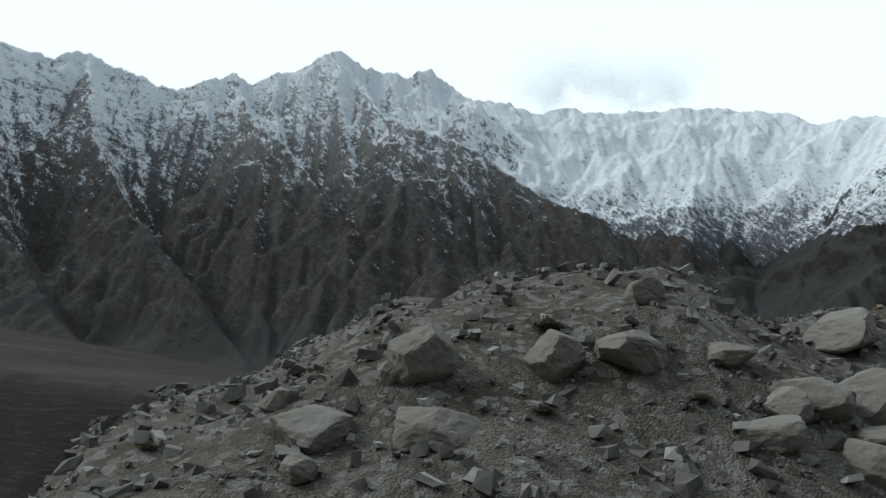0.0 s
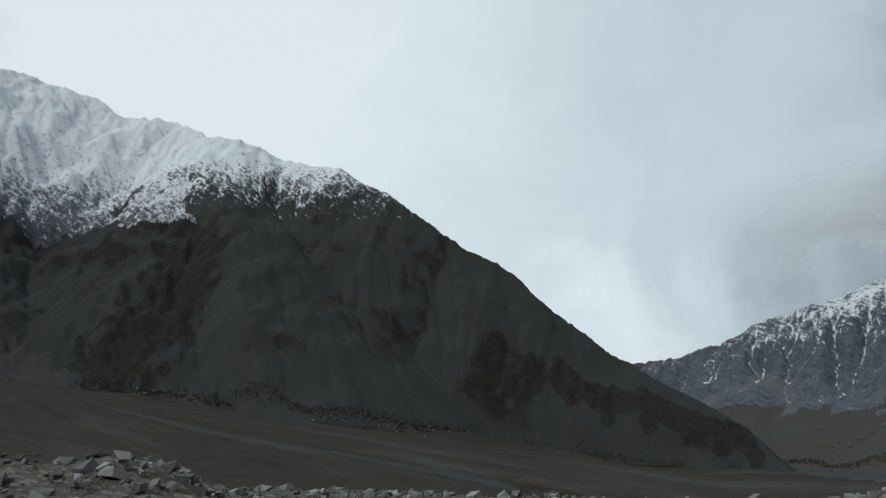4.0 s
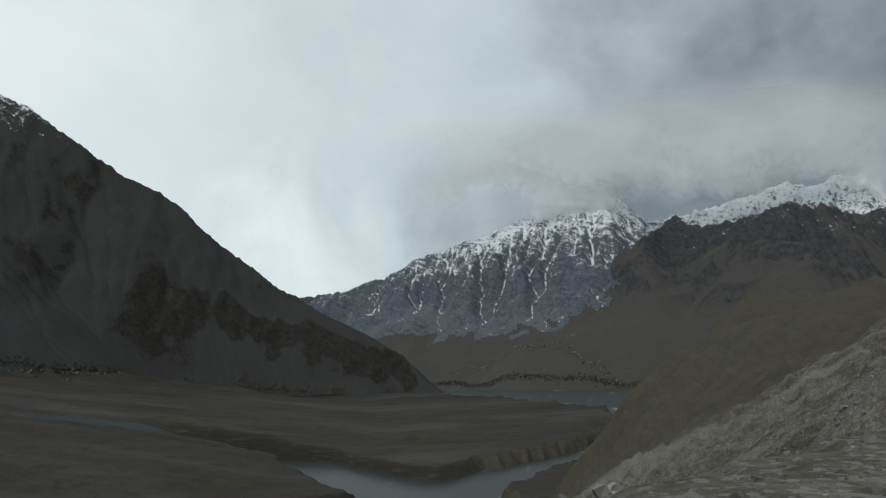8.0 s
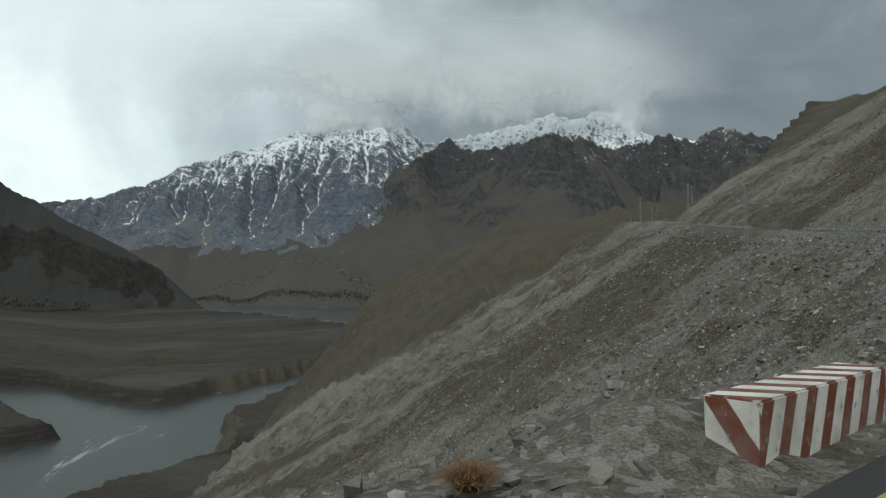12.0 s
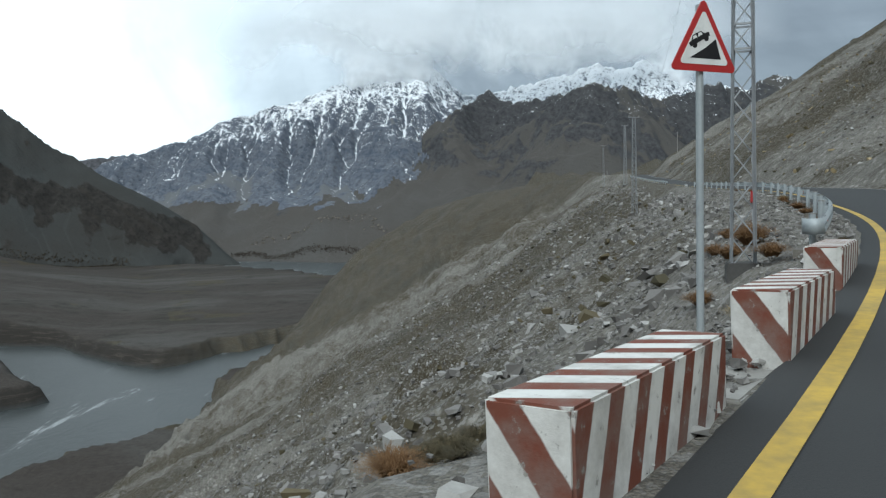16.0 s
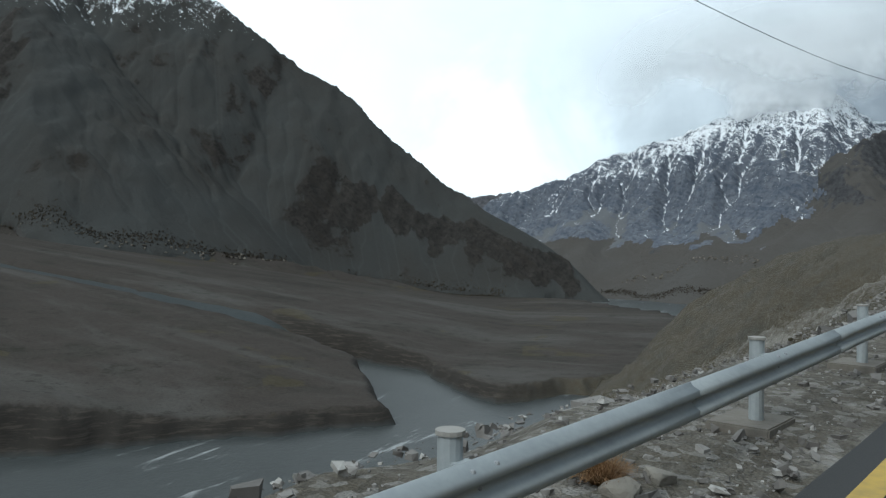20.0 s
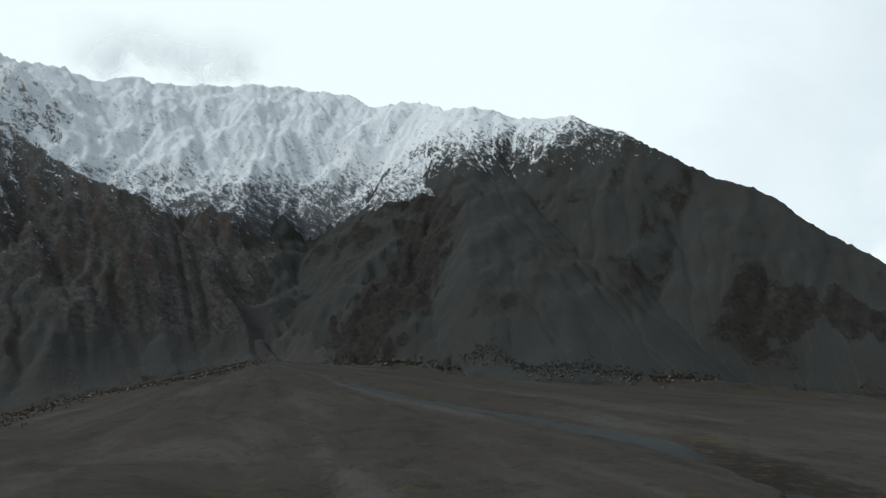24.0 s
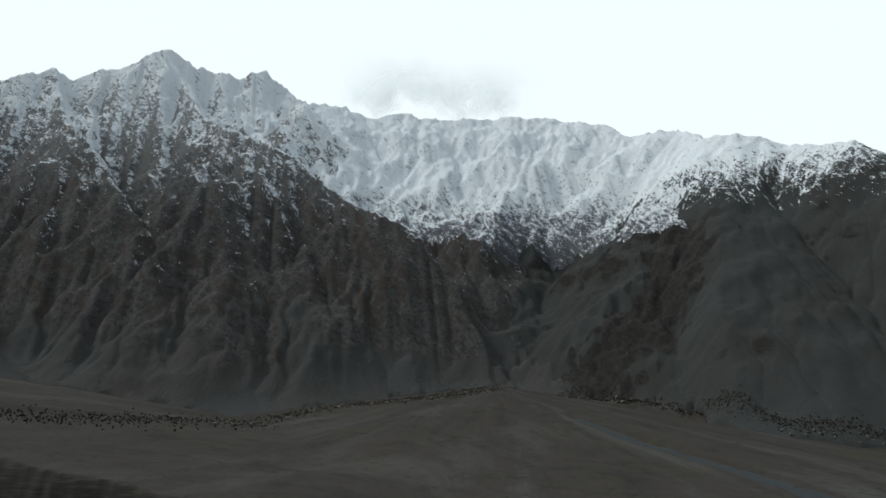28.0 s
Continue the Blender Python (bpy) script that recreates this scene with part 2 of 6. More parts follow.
def ground_height(x, y):
    d1 = np.hypot(x - FAN_TOP[0], y - FAN_TOP[1])
    d2 = np.hypot(x - FAN_TOP_2[0], y - FAN_TOP_2[1])
    floor = np.maximum(np.maximum(-150.0, FAN_TOP[2] - 0.14 * d1), FAN_TOP_2[2] - 0.14 * d2)
    floor = floor + 2.2 * fbm(x / 160, y / 160, 5) + 0.8 * fbm(x / 30, y / 30, 3)
    # benches beyond the far water
    shore = np.maximum(0.45 * (x - 2888) - 0.89 * (y + 217), x - 3375)
    bench = -176 + np.minimum(210, 0.33 * np.maximum(0, shore)) + 9 * fbm(x / 200, y / 200, 4) * smooth(0, 200, shore)
    bench = np.floor(bench / 20) * 20 + 20 * smooth(0.0, 0.45, (bench / 20) % 1.0)
    floor = np.where(x > 2500, np.where(shore > 0, np.maximum(bench, -176), np.where((x > 2900) | (y < 50), -176.0, floor)), floor)
    rd, rw, _, _ = near_line(x, y, RIVER)
    wob = 16 * fbm(x / 90, y / 90, 4) + 7 * fbm(x / 24, y / 24, 2)
    floor = np.where(shore > 0, floor, np.minimum(floor, -177 + np.maximum(0, rd - rw[0] + wob) * 1.5))
    # a cut bench under the scree mountain
    td, tw, _, _ = near_line(x, y, TERRACE)
    floor = floor + tw[0] * (1 - smooth(60, 78, td + 1.2 * wob)) * (1 - 0.35 * smooth(10, 45, td + 2.0 * wob))
    sd, sw, _, _ = near_line(x, y, STREAM)
    deep = 9 + 18 * smooth(700, 500, y) + np.maximum(0, floor + 154) * smooth(760, 500, y)
    cut = floor - deep * (1 - smooth(0.9, 1.4, (sd + 0.4 * wob) / sw[0])) * smooth(2450, 1700, y)
    floor = np.maximum(np.minimum(floor, cut), -177)
    # the hillside that the road is cut into
    dist, vals, side, along = near_line(x, y, CENTRE)
    rz, s, u = vals[0], dist * side, along - U0
    brow = 6.2 + 25 * smooth(-2.5, 1.0, u) * smooth(106, 88, u) + 2.6 * smooth(150, 162, u) * smooth(200, 186, u) - 0.95 * smooth(272, 278, u) * smooth(306, 300, u) - 1.3 * smooth(402, 406, u) * smooth(436, 430, u) + 1.5 * fbm(u / 22, s * 0 + 3.0, 2)
    out = np.maximum(0, s - brow)
    rough = fbm(x / 45, y / 45, 5)
    down = rz - 0.05 - 0.66 * out * (1 - 0.10 * smooth(60, 300, out)) + 3.0 * rough * smooth(2, 25, out) + 0.7 * fbm(x / 7, y / 7, 4) * smooth(0.5, 6, out)
    gull = fbm(u / 42 + 0.5 * rough, s / 120, 3, 0.5, ridged=True)
    down = down + 1.6 * (gull - 0.7) * smooth(6, 60, out) + 1.5 * (fbm(x / 17, y / 17, 4, 0.55, ridged=True) - 0.8) * smooth(2, 14, out)
    bank = np.maximum(0, -s - 5.6)
    cutting = np.minimum(bank * 1.15, 3.2 + 2.5 * fbm(u / 30, s * 0, 3)) + 0.60 * np.maximum(0, bank - 3.0) * (1 - 0.25 * smooth(80, 260, bank))
    up = rz - 0.05 + cutting + 2.6 * rough * smooth(4, 30, bank) + 0.5 * fbm(x / 6, y / 6, 4) * smooth(0.5, 5, bank)
    up = up + 1.6 * (fbm(u / 50 + 0.5 * rough, s / 90, 3, 0.5, ridged=True) - 0.7) * smooth(8, 70, bank) + 1.2 * (fbm(x / 12, y / 12, 4, 0.55, ridged=True) - 0.8) * smooth(2, 14, bank)
    side_z = np.where(s > 0, down, up)
    # the spoil heap beside the first stretch, and the gravel heap on the lay-by
    crest = np.interp(u, [p[0] for p in BANK], [p[1] for p in BANK]) * (1 + 0.12 * fbm(u / 4.0, s * 0 + 9.0, 3))
    mound = crest * smooth(5.0, 13.0, s) * (1 - 0.7 * smooth(15, 26, s)) * smooth(44, 28, s)
    lumpy = 0.45 * fbm(x / 5, y / 5, 4) + 0.22 * fbm(x / 1.6, y / 1.6, 3)
    mound = mound + np.minimum(1, crest) * lumpy * smooth(5.2, 8, s) * smooth(70, 40, s)
    side_z = side_z + mound
    for kx, ky, kz, bend, rim in KNOLLS:
        off = np.hypot(x - kx, y - ky)
        dome = kz - off ** 2 / bend - np.maximum(0, off - 22) ** 2 / 12 + (lumpy + 0.35 * fbm(x / 11, y / 11, 4, 0.6)) * rim
        side_z = np.where(s > 5.5, np.maximum(side_z, dome), side_z)
    hx, hy = x - 174.6, y + 6.9
    lump = np.exp(-((hx * 0.72 - hy * 0.69) / 4.4) ** 2 - ((hx * 0.69 + hy * 0.72) / 3.4) ** 2)
    side_z = side_z + lump * (1.1 + 0.22 * fbm(x / 2.0, y / 2.0, 3))
    sp, sv, _, _ = near_line(x, y, SPUR)
    crags = fbm(x / 30, y / 30, 5, 0.62, ridged=True) - 0.85
    side_z = np.maximum(side_z, sv[0] - 0.72 * sp + (4 * rough + 3.0 * crags) * smooth(0, 30, sp) + 0.6 * crags)
    side_z = np.where((s > 3.9) | (s < -4.1), side_z, rz - 0.12)
    kd, kv, _, _ = near_line(x, y, KNOLL)
    side_z = np.maximum(side_z, kv[0] - 0.75 * kd + 12 * rough)
    reach = np.where(s > 0, 1e3, np.where(x < 900, 1e3, 0.55 * np.maximum(0, 900 - dist)))
    side_z = np.minimum(side_z, floor + reach)
    near_floor = np.maximum(side_z, floor)
    carve = -177 + np.maximum(0, rd - rw[0] * 0.75 + wob) * 1.6
    return np.where(side_z > floor, np.minimum(near_floor, np.maximum(carve, floor)), near_floor)


def graded(lo, hi, parts):
    """Grid lines: parts of (from, to, step), with steps that grow outwards to lo and hi."""
    lines = []
    for a, b, st in parts:
        lines.extend(np.arange(a, b, st))
    lines.append(parts[-1][1])
    st = parts[-1][2]
    while lines[-1] < hi:
        st = min(st * 1.07, 70)
        lines.append(lines[-1] + st)
    st, front = parts[0][2], [lines[0]]
    while front[-1] > lo:
        st = min(st * 1.09, 70)
        front.append(front[-1] - st)
    return np.array(front[:0:-1] + lines)


def grid_mesh(name, xs, ys, height, keep=None):
    gx, gy = np.meshgrid(xs, ys)
    z = height(gx, gy)
    nx, ny = len(xs), len(ys)
    me = bpy.data.meshes.new(name)
    idx = np.arange(nx * ny).reshape(ny, nx)
    quads = np.stack([idx[:-1, :-1], idx[:-1, 1:], idx[1:, 1:], idx[1:, :-1]], -1).reshape(-1, 4)
    co = np.stack([gx, gy, z], -1).reshape(-1, 3)
    if keep is not None:
        ok = keep(gx, gy, z).reshape(-1)
        quads = quads[ok[quads].any(1)]
        used = np.unique(quads)
        remap = np.zeros(len(co), int)
        remap[used] = np.arange(len(used))
        co, quads = co[used], remap[quads]
    me.vertices.add(len(co))
    me.vertices.foreach_set("co", co.astype(np.float32).ravel())
    me.loops.add(len(quads) * 4)
    me.loops.foreach_set("vertex_index", quads.astype(np.int32).ravel())
    me.polygons.add(len(quads))
    me.polygons.foreach_set("loop_start", np.arange(0, len(quads) * 4, 4, dtype=np.int32))
    me.polygons.foreach_set("use_smooth", np.ones(len(quads), bool))
    me.update(calc_edges=True)
    return me


# ---------------------------------------------------------------- materials
def material(name, recipe):
    m = bpy.data.materials.new(name)
    m.use_nodes = True
    nt, add = tree_of(m)
    surface = recipe(nt, add)
    add("ShaderNodeOutputMaterial", {"Surface": surface})
    return m


def noise_tex(add, vec, scale, detail=4.0, rough=0.55, distortion=0.0):
    return add("ShaderNodeTexNoise", {"Vector": vec, "Scale": scale, "Detail": detail, "Roughness": rough, "Distortion": distortion}).outputs[0]


def bumped(add, height, strength, distance):
    return add("ShaderNodeBump", {"Height": height, "Strength": strength, "Distance": distance}).outputs[0]


def principled(add, colour, rough, normal=None, metal=0.0, spec=0.5):
    ins = {"Base Color": colour if isinstance(colour, bpy.types.NodeSocket) else (*colour, 1), "Roughness": rough, "Metallic": metal, "Specular IOR Level": spec}
    if normal is not None:
        ins["Normal"] = normal
    return add("ShaderNodeBsdfPrincipled", ins).outputs[0]


def faces_east(add):
    return add("ShaderNodeSeparateXYZ", {0: add("ShaderNodeNewGeometry").outputs["Normal"]}).outputs[0]


def steep(add):
    geo = add("ShaderNodeNewGeometry")
    z = add("ShaderNodeSeparateXYZ", {0: geo.outputs["Normal"]}).outputs[2]
    return geo.outputs["Position"], z


def mountain_material(name, snow_low, snow_full, rock, rock2, scree, scree_low, relief=9.0, crags=0.5, most=0.5, dip=0.7, lee=0.0, dust=0.0, foot=0.0, rust=None, gullies=1.0, grain=1.0):
    """Crags, slides of scree and snow that clings in streaks along the strata and in the gullies, thicker with the height."""
    def recipe(nt, add):
        pos, nz = steep(add)
        xyz = add("ShaderNodeSeparateXYZ", {0: pos})
        gully = add("ShaderNodeAttribute")
        gully.attribute_name = "gully"
        gully = gully.outputs["Fac"]
        big, mid, fine = noise_tex(add, pos, 0.0035, 6), noise_tex(add, pos, 0.013, 8, 0.66, 0.6), noise_tex(add, pos, 0.06, 6, 0.7, 0.3)
        tiny = noise_tex(add, pos, 0.20, 3, 0.75)
        across = maths(add, "ADD", xyz.outputs[2], maths(add, "MULTIPLY", maths(add, "SUBTRACT", xyz.outputs[0], xyz.outputs[1]), dip))
        along = maths(add, "SUBTRACT", maths(add, "SUBTRACT", xyz.outputs[0], xyz.outputs[1]), maths(add, "MULTIPLY", xyz.outputs[2], dip))
        strata = add("ShaderNodeCombineXYZ", {0: maths(add, "MULTIPLY", across, 0.045), 1: maths(add, "MULTIPLY", along, 0.010), 2: maths(add, "MULTIPLY", xyz.outputs[1], 0.012)}).outputs[0]
        layer = noise_tex(add, strata, 1.0, 6, 0.68, 0.4)
        stone = blend(add, ramp(add, maths(add, "MULTIPLY_ADD", layer, 0.5, maths(add, "MULTIPLY", mid, 0.5)), [(0.38, 0.0), (0.62, 1.0)]), rock, rock2)
        stone = blend(add, ramp(add, fine, [(0.45, 0.0), (0.68, 0.75)]), stone, tuple(c * 0.4 for c in rock))
        if rust:
            stain = noise_tex(add, strata, 0.35, 5, 0.6, 0.8)
            stone = blend(add, ramp(add, stain, [(0.50, 0.0), (0.62, 0.75)]), stone, rust)
        slide = blend(add, ramp(add, big, [(0.35, 0.0), (0.65, 1.0)]), scree, scree_low)
        slide = blend(add, ramp(add, gully, [(0.35, 0.0), (0.75, 0.5)]), slide, tuple(min(1, c * 1.25) for c in scree))
        slide = blend(add, maths(add, "MULTIPLY", tiny, 0.4), slide, tuple(c * 0.6 for c in scree))
        crag = maths(add, "ADD", maths(add, "MULTIPLY", big, 1.1), maths(add, "MULTIPLY", mid, 0.55))
        crag = maths(add, "ADD", crag, maths(add, "MULTIPLY_ADD", nz, -0.8, 0.35))
        # scree gathers in smooth fans at the foot
        crag = maths(add, "ADD", crag, maths(add, "MULTIPLY", add("ShaderNodeMapRange", {0: maths(add, "MULTIPLY_ADD", big, 420.0, maths(add, "ADD", xyz.outputs[2], -210.0)), 1: 60.0, 2: 480.0, 3: 1.0, 4: 0.0}).outputs[0], -foot))
        crag = ramp(add, crag, [(1.0 - crags, 0.0), (1.06 - crags, 1.0)])
        bare = add("ShaderNodeAttribute")
        bare.attribute_name = "outcrop"
        bare = maths(add, "ADD", bare.outputs["Fac"], maths(add, "MULTIPLY_ADD", layer, 1.3, maths(add, "MULTIPLY_ADD", mid, 0.9, -1.1)))
        crag = maths(add, "MAXIMUM", crag, ramp(add, bare, [(0.46, 0.0), (0.74, 0.9)]))
        ground = blend(add, crag, slide, stone)
        level = add("ShaderNodeMapRange", {0: xyz.outputs[2], 1: snow_low, 2: snow_full, 3: 0.0, 4: 1.0}).outputs[0]
        patch = maths(add, "ADD", maths(add, "MULTIPLY_ADD", layer, 2.8, -1.4), maths(add, "MULTIPLY_ADD", fine, 2.8, -1.4))
        patch = maths(add, "ADD", patch, maths(add, "ADD", maths(add, "MULTIPLY_ADD", tiny, 3.4, -1.7), maths(add, "MULTIPLY_ADD", mid, 1.4, -0.70)))
        hold = maths(add, "ADD", maths(add, "MULTIPLY_ADD", nz, 1.1, -0.72), maths(add, "MULTIPLY_ADD", gully, gullies, -0.28 * gullies))
        hold = maths(add, "MULTIPLY_ADD", faces_east(add), lee, hold)
        cover = maths(add, "ADD", maths(add, "MULTIPLY_ADD", level, 1.9, -0.95), maths(add, "MULTIPLY_ADD", patch, grain, hold))
        cover = maths(add, "MULTIPLY", ramp(add, cover, [(0.40 - 0.4 * most, 0.0), (0.52 - 0.4 * most, 1.0)]), ramp(add, level, [(0.0, 0.0), (0.08, 1.0)]))
        veil = maths(add, "MULTIPLY", ramp(add, maths(add, "MULTIPLY_ADD", tiny, 0.7, maths(add, "MULTIPLY_ADD", level, 1.0, -0.62)), [(0.05, 0.0), (0.75, 1.0)]), dust)
        cover = maths(add, "MAXIMUM", cover, veil)
        snow = blend(add, mid, (0.72, 0.755, 0.80), (0.84, 0.855, 0.87))
        colour = blend(add, cover, ground, snow)
        height = maths(add, "ADD", maths(add, "MULTIPLY", mid, 1.2), maths(add, "ADD", maths(add, "MULTIPLY", layer, 0.8), maths(add, "MULTIPLY", fine, 0.6)))
        return principled(add, colour, 0.9, bumped(add, height, 0.8, relief), spec=0.12)
    return material(name, recipe)


def ground_recipe(nt, add):
    pos, nz = steep(add)
    xyz = add("ShaderNodeSeparateXYZ", {0: pos})
    x, y, z = xyz.outputs
    big, mid = noise_tex(add, pos, 0.012, 6, 0.6, 0.4), noise_tex(add, pos, 0.09, 6, 0.6)
    fine, grit = noise_tex(add, pos, 1.1, 6, 0.65), noise_tex(add, pos, 7.0, 4, 0.7)
    cell = add("ShaderNodeTexVoronoi", {"Vector": pos, "Scale": 28.0, "Randomness": 1.0})
    cell_big = add("ShaderNodeTexVoronoi", {"Vector": pos, "Scale": 1.4})
    # bands of scree that run down the hillside
    across = maths(add, "ADD", maths(add, "MULTIPLY", x, 0.89), maths(add, "MULTIPLY", y, -0.45))
    down = maths(add, "ADD", maths(add, "MULTIPLY", y, 0.89), maths(add, "MULTIPLY", x, 0.45))
    band_vec = add("ShaderNodeCombineXYZ", {0: maths(add, "MULTIPLY", across, 0.030), 1: maths(add, "MULTIPLY", down, 0.010), 2: 0.0}).outputs[0]
    band = noise_tex(add, band_vec, 1.0, 9, 0.72, 0.9)
    gravel = blend(add, maths(add, "MULTIPLY_ADD", grit, 0.6, maths(add, "MULTIPLY", fine, 0.4)), (0.118, 0.107, 0.091), (0.295, 0.270, 0.230))
    gravel = blend(add, maths(add, "MULTIPLY", cell.outputs["Distance"], 0.7, clamp=True), gravel, (0.055, 0.053, 0.05))
    speck = ramp(add, add("ShaderNodeSeparateColor", {0: cell.outputs["Color"]}).outputs[0], [(0.80, 0.0), (0.84, 1.0)])
    gravel = blend(add, maths(add, "MULTIPLY", speck, 0.4), gravel, (0.24, 0.235, 0.225))
    earth = blend(add, fine, (0.029, 0.0225, 0.012), (0.065, 0.051, 0.028))
    earth = blend(add, ramp(add, mid, [(0.45, 0.0), (0.7, 1.0)]), earth, (0.034, 0.031, 0.021))
    pale = blend(add, fine, (0.12, 0.11, 0.09), (0.08, 0.073, 0.06))
    stony = add("ShaderNodeAttribute")
    stony.attribute_name = "stony"
    loose = maths(add, "ADD", band, maths(add, "MULTIPLY_ADD", mid, 0.42, -0.21))
    loose = maths(add, "ADD", loose, maths(add, "MULTIPLY_ADD", noise_tex(add, pos, 0.45, 5, 0.7), 0.5, -0.25))
    loose = maths(add, "MULTIPLY_ADD", maths(add, "MINIMUM", stony.outputs["Fac"], 0.0), 0.35, loose)
    # broad tongues of pale scree, and the bare brown spur past the last of them
    tongue = add("ShaderNodeMapRange", {0: maths(add, "ADD", across, maths(add, "MULTIPLY_ADD", mid, 50.0, -25.0)), 1: 200.0, 2: 700.0, 3: 0.0, 4: 1.0}).outputs[0]
    tongue = ramp(add, tongue, [(0.0, 0.40), (0.26, 0.55), (0.36, 0.55), (0.43, 0.34), (0.52, 0.40), (0.60, 0.57), (0.67, 0.38), (0.73, 0.50), (0.80, 0.53), (0.85, 0.24), (1.0, 0.16)])
    loose = maths(add, "MULTIPLY_ADD", tongue, 0.85, maths(add, "MULTIPLY_ADD", loose, 0.75, -0.29))
    slope = blend(add, ramp(add, loose, [(0.43, 0.0), (0.58, 0.95)]), earth, gravel)
    block = add("ShaderNodeTexVoronoi", {"Vector": pos, "Scale": 1.3, "Randomness": 1.0})
    lump = add("ShaderNodeSeparateColor", {0: block.outputs["Color"]}).outputs[0]
    lumps = maths(add, "MULTIPLY", ramp(add, lump, [(0.62, 0.0), (0.80, 0.65)]), ramp(add, block.outputs["Distance"], [(0.25, 1.0), (0.42, 0.0)]))
    slope = blend(add, maths(add, "MULTIPLY", lumps, ramp(add, loose, [(0.36, 0.0), (0.56, 0.9)])), slope, (0.34, 0.322, 0.292))
    slope = blend(add, ramp(add, lump, [(0.06, 0.5), (0.30, 0.0)]), slope, (0.050, 0.042, 0.031))
    slope = blend(add, ramp(add, maths(add, "ADD", big, maths(add, "MULTIPLY_ADD", band, 0.4, -0.2)), [(0.66, 0.0), (0.78, 0.6)]), slope, pale)
    clast = add("ShaderNodeTexVoronoi", {"Vector": pos, "Scale": 8.5})
    shade = add("ShaderNodeSeparateColor", {0: clast.outputs["Color"]}).outputs[0]
    patchy = maths(add, "MULTIPLY", maths(add, "MAXIMUM", stony.outputs["Fac"], 0.0), ramp(add, maths(add, "MULTIPLY_ADD", mid, 0.5, maths(add, "MULTIPLY", fine, 0.5)), [(0.36, 0.25), (0.56, 1.0)]))
    slope = blend(add, patchy, slope, gravel)
    slope = blend(add, ramp(add, shade, [(0.66, 0.0), (0.90, 0.5)]), slope, (0.27, 0.262, 0.25))
    slope = blend(add, ramp(add, shade, [(0.02, 0.45), (0.30, 0.0)]), slope, (0.045, 0.041, 0.036))
    # the valley floor: dull brown flats, cut banks and grey shingle by the water
    flat = blend(add, mid, (0.034, 0.0285, 0.0245), (0.051, 0.043, 0.037))
    flat = blend(add, ramp(add, big, [(0.5, 0.0), (0.72, 1.0)]), flat, (0.030, 0.028, 0.022))
    strip_vec = add("ShaderNodeCombineXYZ", {0: maths(add, "MULTIPLY", x, 0.010), 1: maths(add, "MULTIPLY", y, 0.0022), 2: 0.0}).outputs[0]
    strip = noise_tex(add, strip_vec, 1.0, 7, 0.66, 1.2)
    flat = blend(add, ramp(add, strip, [(0.58, 0.0), (0.70, 0.6)]), flat, (0.058, 0.052, 0.046))
    fx, fy = maths(add, "SUBTRACT", x, FAN_TOP[0]), maths(add, "SUBTRACT", y, FAN_TOP[1] + 60.0)
    ray_vec = add("ShaderNodeCombineXYZ", {0: maths(add, "MULTIPLY", maths(add, "ARCTAN2", fy, fx), 9.0), 1: maths(add, "MULTIPLY", maths(add, "SQRT", maths(add, "ADD", maths(add, "MULTIPLY", fx, fx), maths(add, "MULTIPLY", fy, fy))), 0.0016), 2: 0.0}).outputs[0]
    rays = noise_tex(add, ray_vec, 1.0, 8, 0.68, 0.6)
    flat = blend(add, ramp(add, rays, [(0.50, 0.0), (0.66, 0.7)]), flat, (0.080, 0.077, 0.071))
    flat = blend(add, ramp(add, rays, [(0.34, 0.8), (0.44, 0.0)]), flat, (0.019, 0.018, 0.015))
    scrub = noise_tex(add, pos, 0.05, 5, 0.75)
    flat = blend(add, ramp(add, maths(add, "MULTIPLY_ADD", scrub, 0.7, maths(add, "MULTIPLY", big, 0.4)), [(0.60, 0.0), (0.66, 0.75)]), flat, (0.020, 0.019, 0.014))
    field = add("ShaderNodeTexVoronoi", {"Vector": pos, "Scale": 0.011})
    tilled = maths(add, "MULTIPLY", ramp(add, add("ShaderNodeSeparateColor", {0: field.outputs["Color"]}).outputs[0], [(0.88, 0.0), (0.90, 0.3)]), ramp(add, big, [(0.53, 0.0), (0.58, 1.0)]))
    flat = blend(add, tilled, flat, (0.085, 0.066, 0.026))
    clod = noise_tex(add, pos, 0.30, 6, 0.72)
    flat = blend(add, ramp(add, clod, [(0.50, 0.0), (0.72, 0.55)]), flat, (0.074, 0.063, 0.052))
    flat = blend(add, ramp(add, clod, [(0.30, 0.6), (0.48, 0.0)]), flat, (0.020, 0.017, 0.014))
    cliff = blend(add, fine, (0.020, 0.018, 0.016), (0.044, 0.039, 0.034))
    beds = noise_tex(add, add("ShaderNodeCombineXYZ", {0: maths(add, "MULTIPLY", x, 0.03), 1: maths(add, "MULTIPLY", y, 0.03), 2: maths(add, "MULTIPLY", z, 0.35)}).outputs[0], 1.0, 6, 0.7, 0.6)
    cliff = blend(add, ramp(add, beds, [(0.50, 0.0), (0.66, 0.8)]), cliff, (0.070, 0.060, 0.050))
    flat = blend(add, ramp(add, nz, [(0.80, 1.0), (0.95, 0.0)]), flat, cliff)
    shingle = blend(add, mid, (0.034, 0.037, 0.036), (0.058, 0.061, 0.060))
    flat = blend(add, add("ShaderNodeMapRange", {0: maths(add, "ADD", z, maths(add, "MULTIPLY", mid, 8.0)), 1: -166.0, 2: -160.0, 3: 1.0, 4: 0.0}).outputs[0], flat, shingle)
    low = add("ShaderNodeMapRange", {0: maths(add, "ADD", nz, maths(add, "MULTIPLY", mid, 0.06)), 1: 0.90, 2: 0.97, 3: 0.0, 4: 1.0}).outputs[0]
